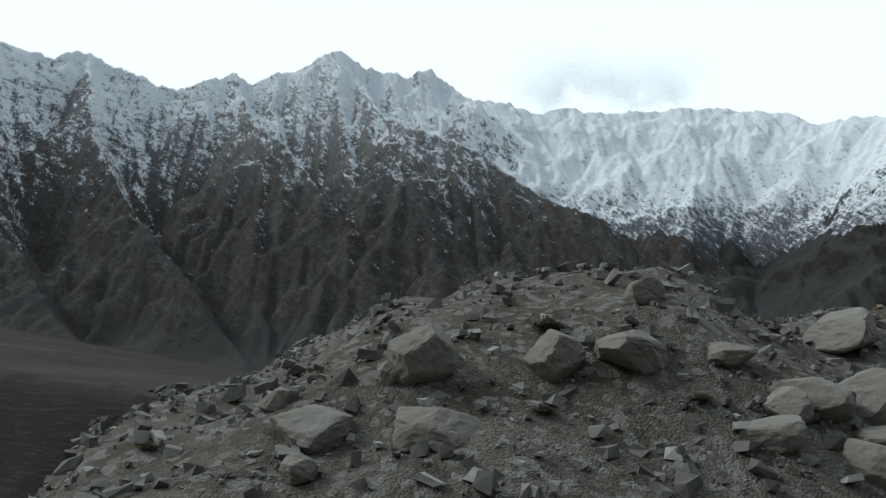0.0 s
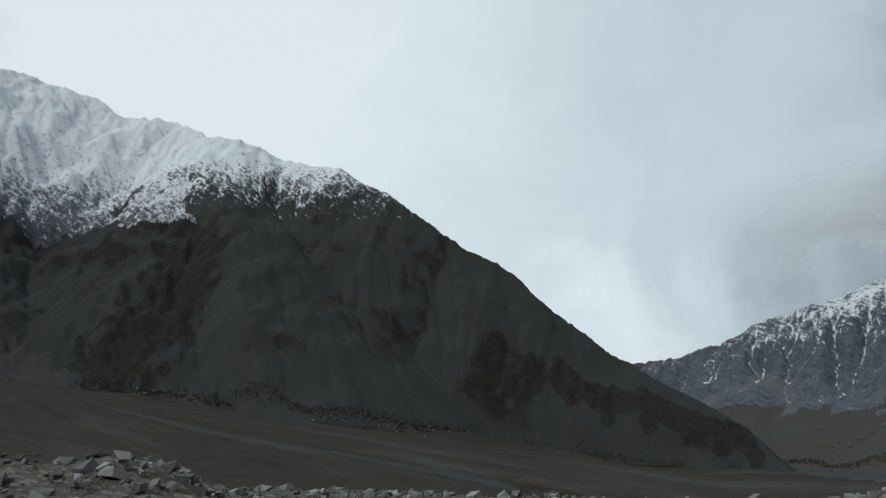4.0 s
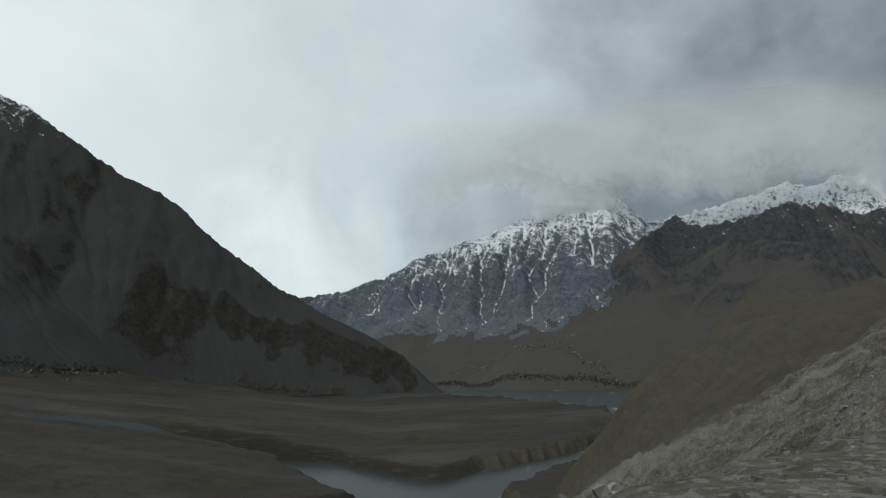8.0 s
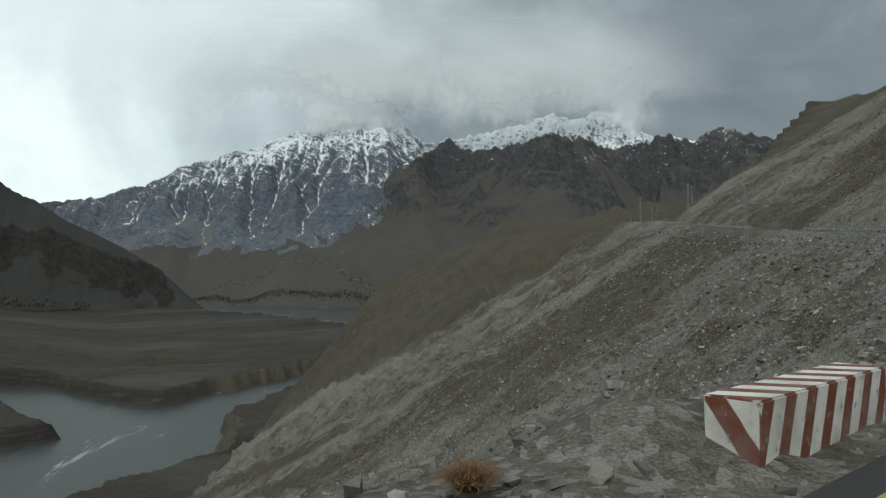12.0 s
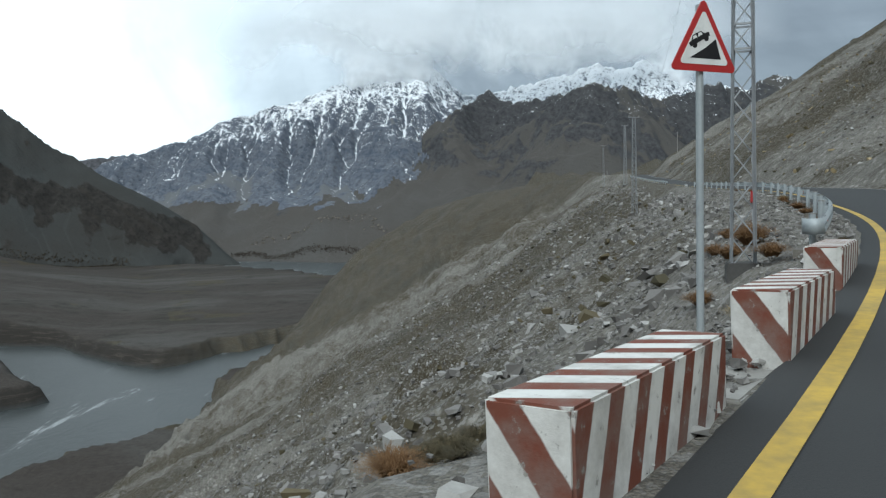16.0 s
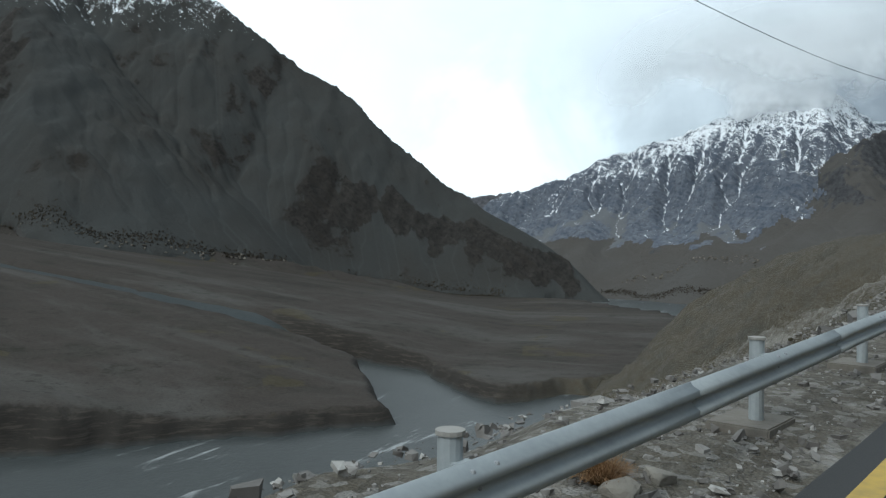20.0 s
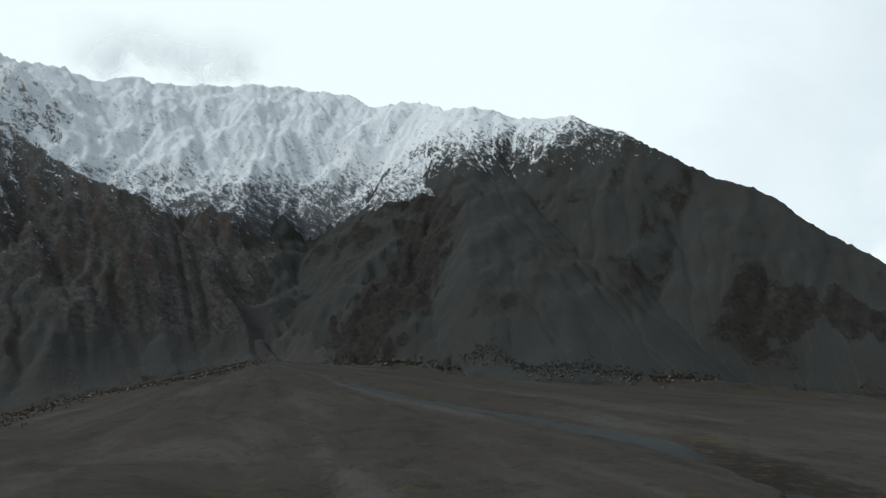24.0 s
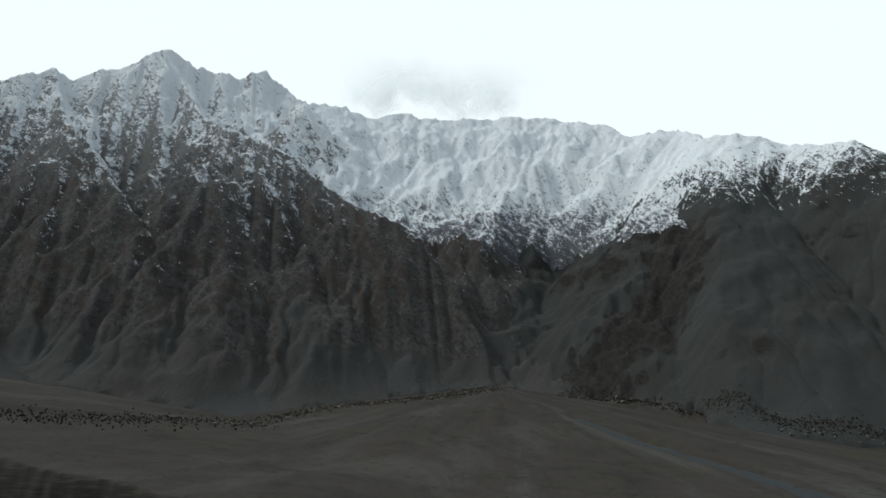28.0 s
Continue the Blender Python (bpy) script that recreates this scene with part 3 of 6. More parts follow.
    far = add("ShaderNodeMapRange", {0: maths(add, "ADD", maths(add, "MULTIPLY", y, 1.0), maths(add, "MULTIPLY", x, 0.05)), 1: 190.0, 2: 260.0, 3: 0.0, 4: 1.0}).outputs[0]
    deep = add("ShaderNodeMapRange", {0: z, 1: -125.0, 2: -140.0, 3: 0.0, 4: 1.0}).outputs[0]
    valley = maths(add, "MAXIMUM", far, maths(add, "MULTIPLY", deep, low), clamp=True)
    colour = blend(add, valley, slope, flat)
    height = maths(add, "ADD", maths(add, "MULTIPLY", fine, 1.0), maths(add, "MULTIPLY", grit, 0.35))
    height = maths(add, "ADD", height, maths(add, "MULTIPLY", cell_big.outputs["Distance"], -0.2))
    height = maths(add, "ADD", height, maths(add, "MULTIPLY", cell.outputs["Distance"], -0.25))
    return principled(add, colour, 0.95, bumped(add, height, 0.7, 0.16), spec=0.15)


M_GROUND = material("stony_ground", ground_recipe)


def stream_recipe(nt, add):
    pos = add("ShaderNodeNewGeometry").outputs["Position"]
    big, ripple = noise_tex(add, pos, 0.03, 5, 0.6, 1.0), noise_tex(add, pos, 0.3, 5, 0.65)
    colour = blend(add, big, (0.022, 0.028, 0.030), (0.050, 0.056, 0.056))
    return principled(add, colour, 0.6, bumped(add, ripple, 0.6, 1.0), spec=0.08)


def water_recipe(nt, add):
    pos = add("ShaderNodeNewGeometry").outputs["Position"]
    xyz = add("ShaderNodeSeparateXYZ", {0: pos})
    vec = add("ShaderNodeCombineXYZ", {0: maths(add, "MULTIPLY", xyz.outputs[0], 0.5), 1: xyz.outputs[1], 2: 0.0}).outputs[0]
    big, ripple = noise_tex(add, vec, 0.012, 5, 0.6, 1.0), noise_tex(add, vec, 0.22, 5, 0.65)
    braid_vec = add("ShaderNodeCombineXYZ", {0: maths(add, "MULTIPLY", xyz.outputs[0], 0.0035), 1: maths(add, "MULTIPLY", xyz.outputs[1], 0.022), 2: 0.0}).outputs[0]
    foam_at = noise_tex(add, braid_vec, 1.0, 6, 0.68, 1.0)
    colour = blend(add, big, (0.033, 0.037, 0.037), (0.062, 0.068, 0.067))
    foam = ramp(add, foam_at, [(0.60, 0.0), (0.66, 0.7), (0.72, 0.1)])
    colour = blend(add, maths(add, "MULTIPLY", foam, 0.8), colour, (0.5, 0.52, 0.52))
    return principled(add, colour, 0.38, bumped(add, ripple, 0.5, 1.2), spec=0.15)


M_WATER = material("silty_river_water", water_recipe)
M_STREAM = material("broken_stream_water", stream_recipe)
M_MTN_A = mountain_material("snowy_brown_rock", 400, 1720, (0.050, 0.047, 0.045), (0.105, 0.097, 0.092), (0.068, 0.067, 0.065), (0.064, 0.057, 0.051), 10.0, 0.5, 0.54, lee=0.75, dust=0.22, foot=0.45, rust=(0.056, 0.044, 0.036), gullies=0.35, grain=0.95)
M_MTN_B = mountain_material("snowy_grey_scree", 880, 1300, (0.024, 0.022, 0.020), (0.042, 0.037, 0.033), (0.051, 0.053, 0.051), (0.043, 0.041, 0.037), 6.0, 0.20, 0.65, lee=-0.2, dust=0.1, rust=(0.030, 0.026, 0.022))
M_BOWL = mountain_material("deep_snow", 560, 1200, (0.06, 0.06, 0.065), (0.12, 0.12, 0.13), (0.08, 0.08, 0.085), (0.07, 0.07, 0.075), 9.0, 0.5, 0.86, dust=0.2, gullies=0.5, grain=1.0)
# the blue, lifted rock and scree tones have the distance haze painted in
M_FAR = mountain_material("haze_tinted_far_rock", 20, 700, (0.080, 0.095, 0.124), (0.155, 0.165, 0.187), (0.14, 0.144, 0.152), (0.115, 0.122, 0.134), 12.0, 0.55, 0.95, lee=0.35, gullies=1.2, grain=0.85)
M_DARK = mountain_material("dark_rock", 300, 820, (0.044, 0.045, 0.049), (0.078, 0.077, 0.078), (0.082, 0.078, 0.073), (0.074, 0.067, 0.060), 10.0, 0.48, 0.25, foot=0.25)

# ---------------------------------------------------------------- ground, water, mountains
xs = graded(-3600, 4700, [(-12, 112, 0.75), (112, 330, 1.25), (330, 640, 2.2), (640, 1500, 6.8)])
ys = graded(-2300, 4300, [(-210, -20, 1.3), (-20, 62, 0.75), (62, 160, 2.5), (160, 760, 6.8)])
ground = new("ground", grid_mesh("ground", xs, ys, ground_height))
ground.data.materials.append(M_GROUND)
co = np.empty(len(ground.data.vertices) * 3, np.float32)
ground.data.vertices.foreach_get("co", co)
gx, gy = co[0::3].astype(float), co[1::3].astype(float)
dist, vals, side, along = near_line(gx, gy, CENTRE)
gs, gu = dist * side, along - U0
rocky = smooth(11, 7.5, gs + 2.0 * fbm(gx / 6, gy / 6, 3)) * (gs > 0) * (1 - 0.65 * smooth(325, 348, gu))
rocky = np.maximum(rocky, 0.8 * smooth(-6, 2, gu) * smooth(112, 100, gu) * smooth(40, 26, gs) * (gs > 0))
rocky = np.maximum(rocky, smooth(15, 9, np.hypot(gx - 177.0, gy + 9.5)))
rocky = rocky - smooth(75, 50, np.hypot(gx - 87.0, gy - 98.0)) * (gs > 30)
ground.data.attributes.new("stony", "FLOAT", "POINT").data.foreach_set("value", rocky.astype(np.float32))
tagged(ground, "stony brown hillside falling to a wide valley floor", "ground", kind="structure")

water = new("water", grid_mesh("water", np.linspace(-3600, 4700, 60), np.linspace(-900, 1900, 30), lambda x, y: np.full(x.shape, RIVER_Z)))
water.data.materials.append(M_WATER)
tagged(water, "grey silty mountain river braided over shingle", "river", kind="structure")


def eroded(z, fixed, step, rounds, strength):
    """Rain wears gullies into a height field; gives the heights and the drained area of each place."""
    ny, nx = z.shape
    h = z.ravel().copy()
    idx = np.arange(ny * nx).reshape(ny, nx)
    fixed = fixed.ravel()
    area = None
    for r in range(rounds):
        grid = h.reshape(ny, nx)
        best, recv = np.zeros((ny, nx)), idx.copy()
        for dy, dx in ((-1, -1), (-1, 0), (-1, 1), (0, -1), (0, 1), (1, -1), (1, 0), (1, 1)):
            ya, yb, xa, xb = max(0, -dy), ny - max(0, dy), max(0, -dx), nx - max(0, dx)
            here, there = (slice(ya, yb), slice(xa, xb)), (slice(ya + dy, yb + dy), slice(xa + dx, xb + dx))
            fall = (grid[here] - grid[there]) / math.hypot(dx, dy)
            m = fall > best[here]
            best[here] = np.where(m, fall, best[here])
            recv[here] = np.where(m, idx[there], recv[here])
        recv = np.where(fixed, idx.ravel(), recv.ravel())
        order = np.argsort(-h)
        flow, to = [step * step] * len(h), recv.tolist()
        down = order.tolist()
        for i in down:
            j = to[i]
            if j != i:
                flow[j] += flow[i]
        area = np.array(flow)
        carve = np.minimum(0.9, strength * np.sqrt(area) / step).tolist()
        hh = h.tolist()
        for i in reversed(down):
            j = to[i]
            if j != i:
                c = carve[i]
                hh[i] = (hh[i] + c * hh[j]) / (1 + c)
        h = np.array(hh)
    # rock falls from walls that stand too steep
    h = h.reshape(ny, nx)
    for _ in range(40):
        p = np.pad(h, 1, mode="edge")
        lowest = np.minimum(np.minimum(p[:-2, 1:-1], p[2:, 1:-1]), np.minimum(p[1:-1, :-2], p[1:-1, 2:]))
        h = np.minimum(h, lowest + 1.75 * step)
    return h.reshape(ny, nx), area.reshape(ny, nx)


def evened(v):
    for _ in range(14):
        p = np.pad(v, 1, mode="edge")
        v = (p[:-2, 1:-1] + p[2:, 1:-1] + p[1:-1, :-2] + p[1:-1, 2:] + v) / 5
    return v


RELIEF = []


def relief_at(x, y):
    """The height of the land with its mountains, for far things."""
    top = ground_height(x, y)
    for x0, y0, step, z in RELIEF:
        i = np.clip((x - x0) / step, 0, z.shape[1] - 1.001)
        j = np.clip((y - y0) / step, 0, z.shape[0] - 1.001)
        a, b = i.astype(int), j.astype(int)
        p, q = i - a, j - b
        here = z[b, a] * (1 - p) * (1 - q) + z[b, a + 1] * p * (1 - q) + z[b + 1, a] * (1 - p) * q + z[b + 1, a + 1] * p * q
        top = np.maximum(top, here)
    return top


def mountain_range(members, bounds, step, rounds=6, strength=0.03, soft=(1, 1, 1), below=(), outcrops=()):
    """Mountains that share one height field, each a thing of its own. members: name, label, ridges, material, gully, wave, detail, jag, seed, height of the scree apron."""
    (x0, x1), (y0, y1) = bounds
    xs, ys = np.arange(x0, x1 + step, step), np.arange(y0, y1 + step, step)
    x, y = np.meshgrid(xs, ys)
    top, owner, heights = np.full(x.shape, -1e4), np.zeros(x.shape, int), []
    for n, (name, label, ridges, mat, gully, wave, detail, jag, seed, apron) in enumerate(members):
        wx = x + 26 * fbm(x / 210 + seed, y / 210, 4)
        wy = y + 26 * fbm(x / 210, y / 210 + seed + 5, 4)
        h = np.full(x.shape, -1e4)
        for k, (line, slope) in enumerate(ridges):
            dist, vals, side, along = near_line(wx, wy, line)
            sway = 0.35 * fbm(x / 330 + seed, y / 330, 3)
            spurs = fbm(along / (3.1 * wave) + sway + seed + 5 * k + 3 * side, dist / 1500, 3, 0.5, ridged=True) - 0.7
            rib = fbm(along / wave + 2.5 * sway + seed + 7 * k + 3 * side, dist / 700, 5, 0.55, ridged=True) - 0.9
            teeth = jag * (fbm(along / 75 + seed, dist / 160, 4, 0.6, ridged=True) - 0.9)
            bulk = 0.65 * gully * (fbm(wx / 360 + seed, wy / 360 + seed, 5, 0.5, ridged=True) - 0.85) * smooth(40, 350, dist)
            h = np.maximum(h, vals[0] - slope * dist + bulk + gully * (0.28 * rib + 0.7 * spurs) * smooth(0, 320, dist) + teeth)
        h = h + detail * (fbm(x / 120 + seed, y / 120, 5, 0.5, ridged=True) - 0.9) + 0.35 * detail * fbm(x / 34, y / 34 + seed, 3)
        if apron:
            h = np.where(h < apron, apron - (apron - h) * 0.55, h)
        heights.append(h)
        m = h > top
        top, owner = np.where(m, h, top), np.where(m, n, owner)
    if below:
        # the low ground under a high snowfield belongs to its neighbours
        owner = np.where((owner == below[0]) & (top < below[1] + 45 * fbm(x / 170, y / 170, 4)), np.where(heights[below[2]] > heights[below[3]], below[2], below[3]), owner)
    ground_z = ground_height(x, y)
    low = top < ground_z - 8
    z, area = eroded(np.maximum(top, ground_z - 12), low, step, rounds, evened(strength * np.array(soft, float)[owner]).ravel())
    z = z + 2.2 * (fbm(x / 42, y / 42, 3, 0.6, ridged=True) - 0.9) + 1.0 * fbm(x / 17, y / 17, 2)
    flow = np.clip(np.log10(area / (step * step)) / 3.2, 0, 1)
    # fans of scree smooth out the feet of the slopes
    calm = z
    for _ in range(3):
        calm = evened(calm)
    foot_at = evened(evened(smooth(330, 60, z + 130 * fbm(x / 300, y / 300, 3))))
    z = np.where(low, z, z + (calm - z) * 0.9 * foot_at)
    crag = np.zeros(x.shape)
    for line, half in outcrops:
        off = near_line(x, y, line)[0] + 0.9 * half * fbm(x / 90, y / 90, 4)
        crag = np.maximum(crag, smooth(1.35 * half, 0.75 * half, off))
    z = z + crag * (14 * (fbm(x / 60 + 2.0, y / 60, 4, 0.6, ridged=True) - 0.75))
    RELIEF.append((x0, y0, step, np.where(low, -1e4, z)))
    idx = np.arange(x.size).reshape(x.shape)
    quads = np.stack([idx[:-1, :-1], idx[:-1, 1:], idx[1:, 1:], idx[1:, :-1]], -1).reshape(-1, 4)
    quads = quads[(~low).ravel()[quads].any(1)]
    mine = owner.ravel()[quads[:, 0]]
    co = np.stack([x, y, z], -1).reshape(-1, 3)
    for n, (name, label, ridges, mat, *_) in enumerate(members):
        q = quads[mine == n]
        used = np.unique(q)
        remap = np.zeros(len(co), int)
        remap[used] = np.arange(len(used))
        me = bpy.data.meshes.new(name)
        q = remap[q]
        me.vertices.add(len(used))
        me.vertices.foreach_set("co", co[used].astype(np.float32).ravel())
        me.loops.add(len(q) * 4)
        me.loops.foreach_set("vertex_index", q.astype(np.int32).ravel())
        me.polygons.add(len(q))
        me.polygons.foreach_set("loop_start", np.arange(0, len(q) * 4, 4, dtype=np.int32))
        me.polygons.foreach_set("use_smooth", np.ones(len(q), bool))
        me.update(calc_edges=True)
        me.attributes.new("gully", "FLOAT", "POINT").data.foreach_set("value", flow.ravel()[used].astype(np.float32))
        me.attributes.new("outcrop", "FLOAT", "POINT").data.foreach_set("value", crag.ravel()[used].astype(np.float32))
        me.materials.append(mat)
        tagged(new(name, me), label, "mountain")


A_MAIN = [(-2400, 3000, 1500), (-1564, 3472, 1595), (-1370, 3608, 1599), (-1278, 3695, 1690), (-918, 3802, 1575), (-777, 3834, 1622), (-587, 3919, 1745),
          (-499, 3942, 1700), (-432, 3960, 1775), (-274, 3985, 1838), (-88, 4014, 1985), (59, 4045, 1916), (316, 4064, 1890),
          (446, 4102, 1985), (545, 4091, 1905), (666, 4012, 1761)]
A_SPUR = [(-88, 4014, 1975), (60, 3830, 1730), (180, 3640, 1480), (350, 3425, 1336), (563, 3306, 1221), (719, 3199, 1069), (911, 3059, 906), (1088, 2928, 815), (1242, 2749, 601), (1304, 2628, 388), (1336, 2472, 152)]
A_RIDGE_2 = [(666, 4012, 1761), (691, 3822, 1670), (983, 3695, 1324), (1148, 3568, 1136), (1305, 3455, 959), (1491, 3178, 591)]
A_LEFT = [(-1564, 3472, 1581), (-1147, 2781, 594), (-923, 2547, 372), (-724, 2351, 205)]
A_MID = [(-587, 3919, 1735), (-430, 3560, 1330), (-260, 3330, 1170), (20, 2980, 760), (260, 2680, 380), (420, 2500, 150)]
A_MID_2 = [(-1278, 3695, 1680), (-1050, 3300, 1150), (-800, 3000, 760), (-480, 2700, 420), (-250, 2480, 160)]
BOWL = [(500, 4140, 1850), (691, 4122, 1792), (957, 4151, 1821), (1094, 4134, 1742), (1283, 4153, 1828), (1581, 4139, 1806), (1845, 4062, 1829), (2103, 3970, 1826),
        (2382, 3739, 1737), (2463, 3586, 1622), (2624, 3321, 1578), (2610, 3094, 1447)]
BOWL_RIB = [(1283, 4153, 1820), (1330, 3900, 1560), (1420, 3700, 1330), (1480, 3560, 1160)]
BOWL_RIB_2 = [(1845, 4062, 1829), (1800, 3850, 1560), (1760, 3640, 1300), (1740, 3480, 1060)]
B_MAIN = [(2583, 3052, 1432), (2685, 2878, 1412), (2848, 2734, 1320), (2900, 2440, 1235), (2955, 2149, 1064), (3054, 1862, 837),
          (3087, 1646, 699), (3136, 1389, 460), (3157, 1127, 250), (3166, 850, 128), (3160, 706, 48), (3140, 611, -28), (3070, 500, -150)]
B_RIB = [(2640, 2960, 1420), (2330, 2700, 760), (2200, 2560, 480), (2040, 2440, 330), (1900, 2300, 180)]
B_NOTCH = [(2583, 3052, 1428), (2300, 3220, 1130), (2020, 3380, 830), (1850, 3300, 600)]
FAR = [(4370, 1500, 250), (4370, 1404, 319), (4379, 1206, 356), (4349, 1000, 406), (4328, 815, 503), (4328, 639, 545), (4325, 417, 600), (4319, 228, 660), (4304, 102, 730),
       (4304, -55, 810), (4319, -206, 830), (4330, -347, 720), (4369, -461, 620), (4548, -638, 672), (4512, -845, 698), (4475, -1018, 741), (4432, -1185, 790),
       (4394, -1314, 763), (4343, -1467, 800), (4313, -1550, 790), (4388, -1571, 810), (4353, -1700, 665), (4300, -2100, 600)]
TINY = [(4564, 1900, 330), (4564, 1608, 324), (4592, 1530, 335), (4623, 1434, 344), (4650, 1200, 300)]
FOOT = [(3820, 760, -70), (3800, 650, -14), (3790, 500, 28), (3800, 320, 89), (3810, 110, 174), (3825, -110, 285), (3840, -300, 425)]
DARK = [(3840, -290, 420), (3828, -345, 456), (3919, -436, 522), (3938, -522, 575), (3894, -614, 512), (3665, -745, 492), (3410, -903, 518), (3413, -999, 490),
        (3553, -1072, 525), (3600, -1252, 468), (3609, -1505, 555), (3611, -1624, 500), (3594, -1773, 580), (3551, -1856, 545), (3556, -1950, 530), (3500, -2150, 500)]
mountain_range([
    ("mountain", "steep rocky mountain dusted with snow above brown cliffs",
     [(A_MAIN, 1.42), (A_SPUR, 1.15), (A_RIDGE_2, 1.1), (A_LEFT, 1.0), (A_MID, 1.15), (A_MID_2, 1.15)], M_MTN_A, 85, 300, 14, 11, 1.0, 170),
    ("mountain", "snow-filled mountain bowl under low cloud", [(BOWL, 0.98), (BOWL_RIB, 0.95), (BOWL_RIB_2, 0.95)], M_BOWL, 45, 560, 12, 9, 4.0, 0),
    ("mountain", "dark grey scree mountain with a snowy crest", [(B_MAIN, 1.12), (B_RIB, 1.15), (B_NOTCH, 0.9)], M_MTN_B, 18, 300, 5, 2, 9.0, 0)],
    ((-2700, 4000), (250, 4300)), 10.5, 9, 0.030, (0.7, 0.22, 0.15), (1, 820, 0, 2),
    [([(2130, 2520), (1960, 2390), (1800, 2290), (1640, 2270)], 120), ([(2740, 1490), (2910, 1310), (3010, 1110), (3060, 860), (3090, 640)], 55)])
mountain_range([
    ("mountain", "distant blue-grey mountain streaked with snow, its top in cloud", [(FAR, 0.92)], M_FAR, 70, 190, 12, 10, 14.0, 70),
    ("mountain", "dark jagged ridge with thin snow streaks", [(DARK, 1.0), (FOOT, 0.6)], M_DARK, 50, 170, 12, 20, 23.0, 0),
    ("mountain", "small far snow-white peak in the gap of the valley", [(TINY, 0.7)], M_BOWL, 20, 90, 8, 8, 19.0, 0)],
    ((2750, 4780), (-2200, 2000)), 9.5, 9, 0.03, (1.5, 1.1, 1), (0, 60, 1, 1))


# ---------------------------------------------------------------- low cloud on the summits
def cloud_recipe(z0, z1, seed, thick):
    def recipe(nt, add):
        pos = add("ShaderNodeNewGeometry").outputs["Position"]
        z = add("ShaderNodeSeparateXYZ", {0: pos}).outputs[2]
        shift = add("ShaderNodeVectorMath", {0: pos, 1: (seed, seed * 3.0, 0.0)}, operation="ADD").outputs[0]
        puff = noise_tex(add, shift, 0.0030, 4, 0.5, 0.2)
        body = add("ShaderNodeMapRange", {0: maths(add, "ADD", z, maths(add, "MULTIPLY_ADD", puff, 620.0, -310.0)), 1: z0, 2: z1, 3: 0.0, 4: 1.0}, interpolation_type="SMOOTHSTEP").outputs[0]
        fade = add("ShaderNodeTexCoord").outputs["UV"]
        uv = add("ShaderNodeSeparateXYZ", {0: fade})
        edge = maths(add, "MULTIPLY", ramp(add, uv.outputs[0], [(0.0, 0.0), (0.25, 1.0), (0.75, 1.0), (1.0, 0.0)]), ramp(add, uv.outputs[1], [(0.0, 1.0), (0.55, 1.0), (1.0, 0.0)]))
        alpha = maths(add, "MULTIPLY", maths(add, "MULTIPLY", body, edge), thick)
        tone = blend(add, puff, (0.80, 0.82, 0.84), (0.95, 0.96, 0.97))
        diff = add("ShaderNodeBsdfDiffuse", {"Color": tone}).outputs[0]
        back = add("ShaderNodeBsdfTranslucent", {"Color": tone}).outputs[0]
        mist = add("ShaderNodeMixShader", {0: 0.5, 1: diff, 2: back}).outputs[0]
        clear = add("ShaderNodeBsdfTransparent").outputs[0]
        return add("ShaderNodeMixShader", {0: alpha, 1: clear, 2: mist}).outputs[0]
    return recipe


def cloud_bank(label, a, b, z0, z1, mat, bulge):
    """A billowing sheet of cloud between two places."""
    nx, nz = 60, 16
    a, b = np.array(a, float), np.array(b, float)
    side = np.array([-(b - a)[1], (b - a)[0]]) / np.hypot(*(b - a))
    t, v = np.meshgrid(np.linspace(0, 1, nx), np.linspace(0, 1, nz))
    off = bulge * fbm(t * 5 + z0 * 0.01, v * 2, 4) - bulge * 0.6 * v
    x, y = a[0] + (b - a)[0] * t + side[0] * off, a[1] + (b - a)[1] * t + side[1] * off
    me = bpy.data.meshes.new("cloud_bank")
    faces = [(j * nx + i, j * nx + i + 1, (j + 1) * nx + i + 1, (j + 1) * nx + i) for j in range(nz - 1) for i in range(nx - 1)]
    me.from_pydata(np.stack([x, y, z0 + (z1 - z0) * v], -1).reshape(-1, 3).tolist(), [], faces)
    uv = me.uv_layers.new(name="UVMap")
    idx = np.array(faces).ravel()
    uv.data.foreach_set("uv", np.stack([t.ravel()[idx], v.ravel()[idx]], -1).astype(np.float32).ravel())
    me.polygons.foreach_set("use_smooth", np.ones(len(faces), bool))
    me.materials.append(mat)
    return tagged(new("cloud_bank", me), label, "cloud", kind="structure")


cloud_bank("grey cloud hiding the far summits", (4080, -2100), (4120, 1000), 330, 1350, material("grey_summit_cloud", cloud_recipe(640, 830, 0.0, 0.97)), 60)
cloud_bank("grey cloud hiding the far summits", (3990, -1800), (4040, 700), 430, 1250, material("grey_summit_mist", cloud_recipe(700, 950, 900.0, 0.8)), 60)
cloud_bank("pale cloud drifting over the snow bowl", (850, 3930), (2000, 3760), 1450, 2050, material("pale_bowl_cloud", cloud_recipe(1660, 1860, 2300.0, 0.6)), 60)


# ---------------------------------------------------------------- helpers for things
def part(name, bm, mat, parent=None, label="", smooth_faces=False):
    me = bpy.data.meshes.new(name)
    bm.to_mesh(me)
    bm.free()
    if smooth_faces:
        me.polygons.foreach_set("use_smooth", np.ones(len(me.polygons), bool))
    me.materials.append(mat)
    ob = new(name, me)
    if parent:
        ob.parent = parent
    if label:
        tagged(ob, label)
    return ob


def again(name, me, parent, m):
    """Another part on the same mesh."""
    ob = new(name, me)
    ob.parent = parent
    ob.matrix_basis = m
    return ob


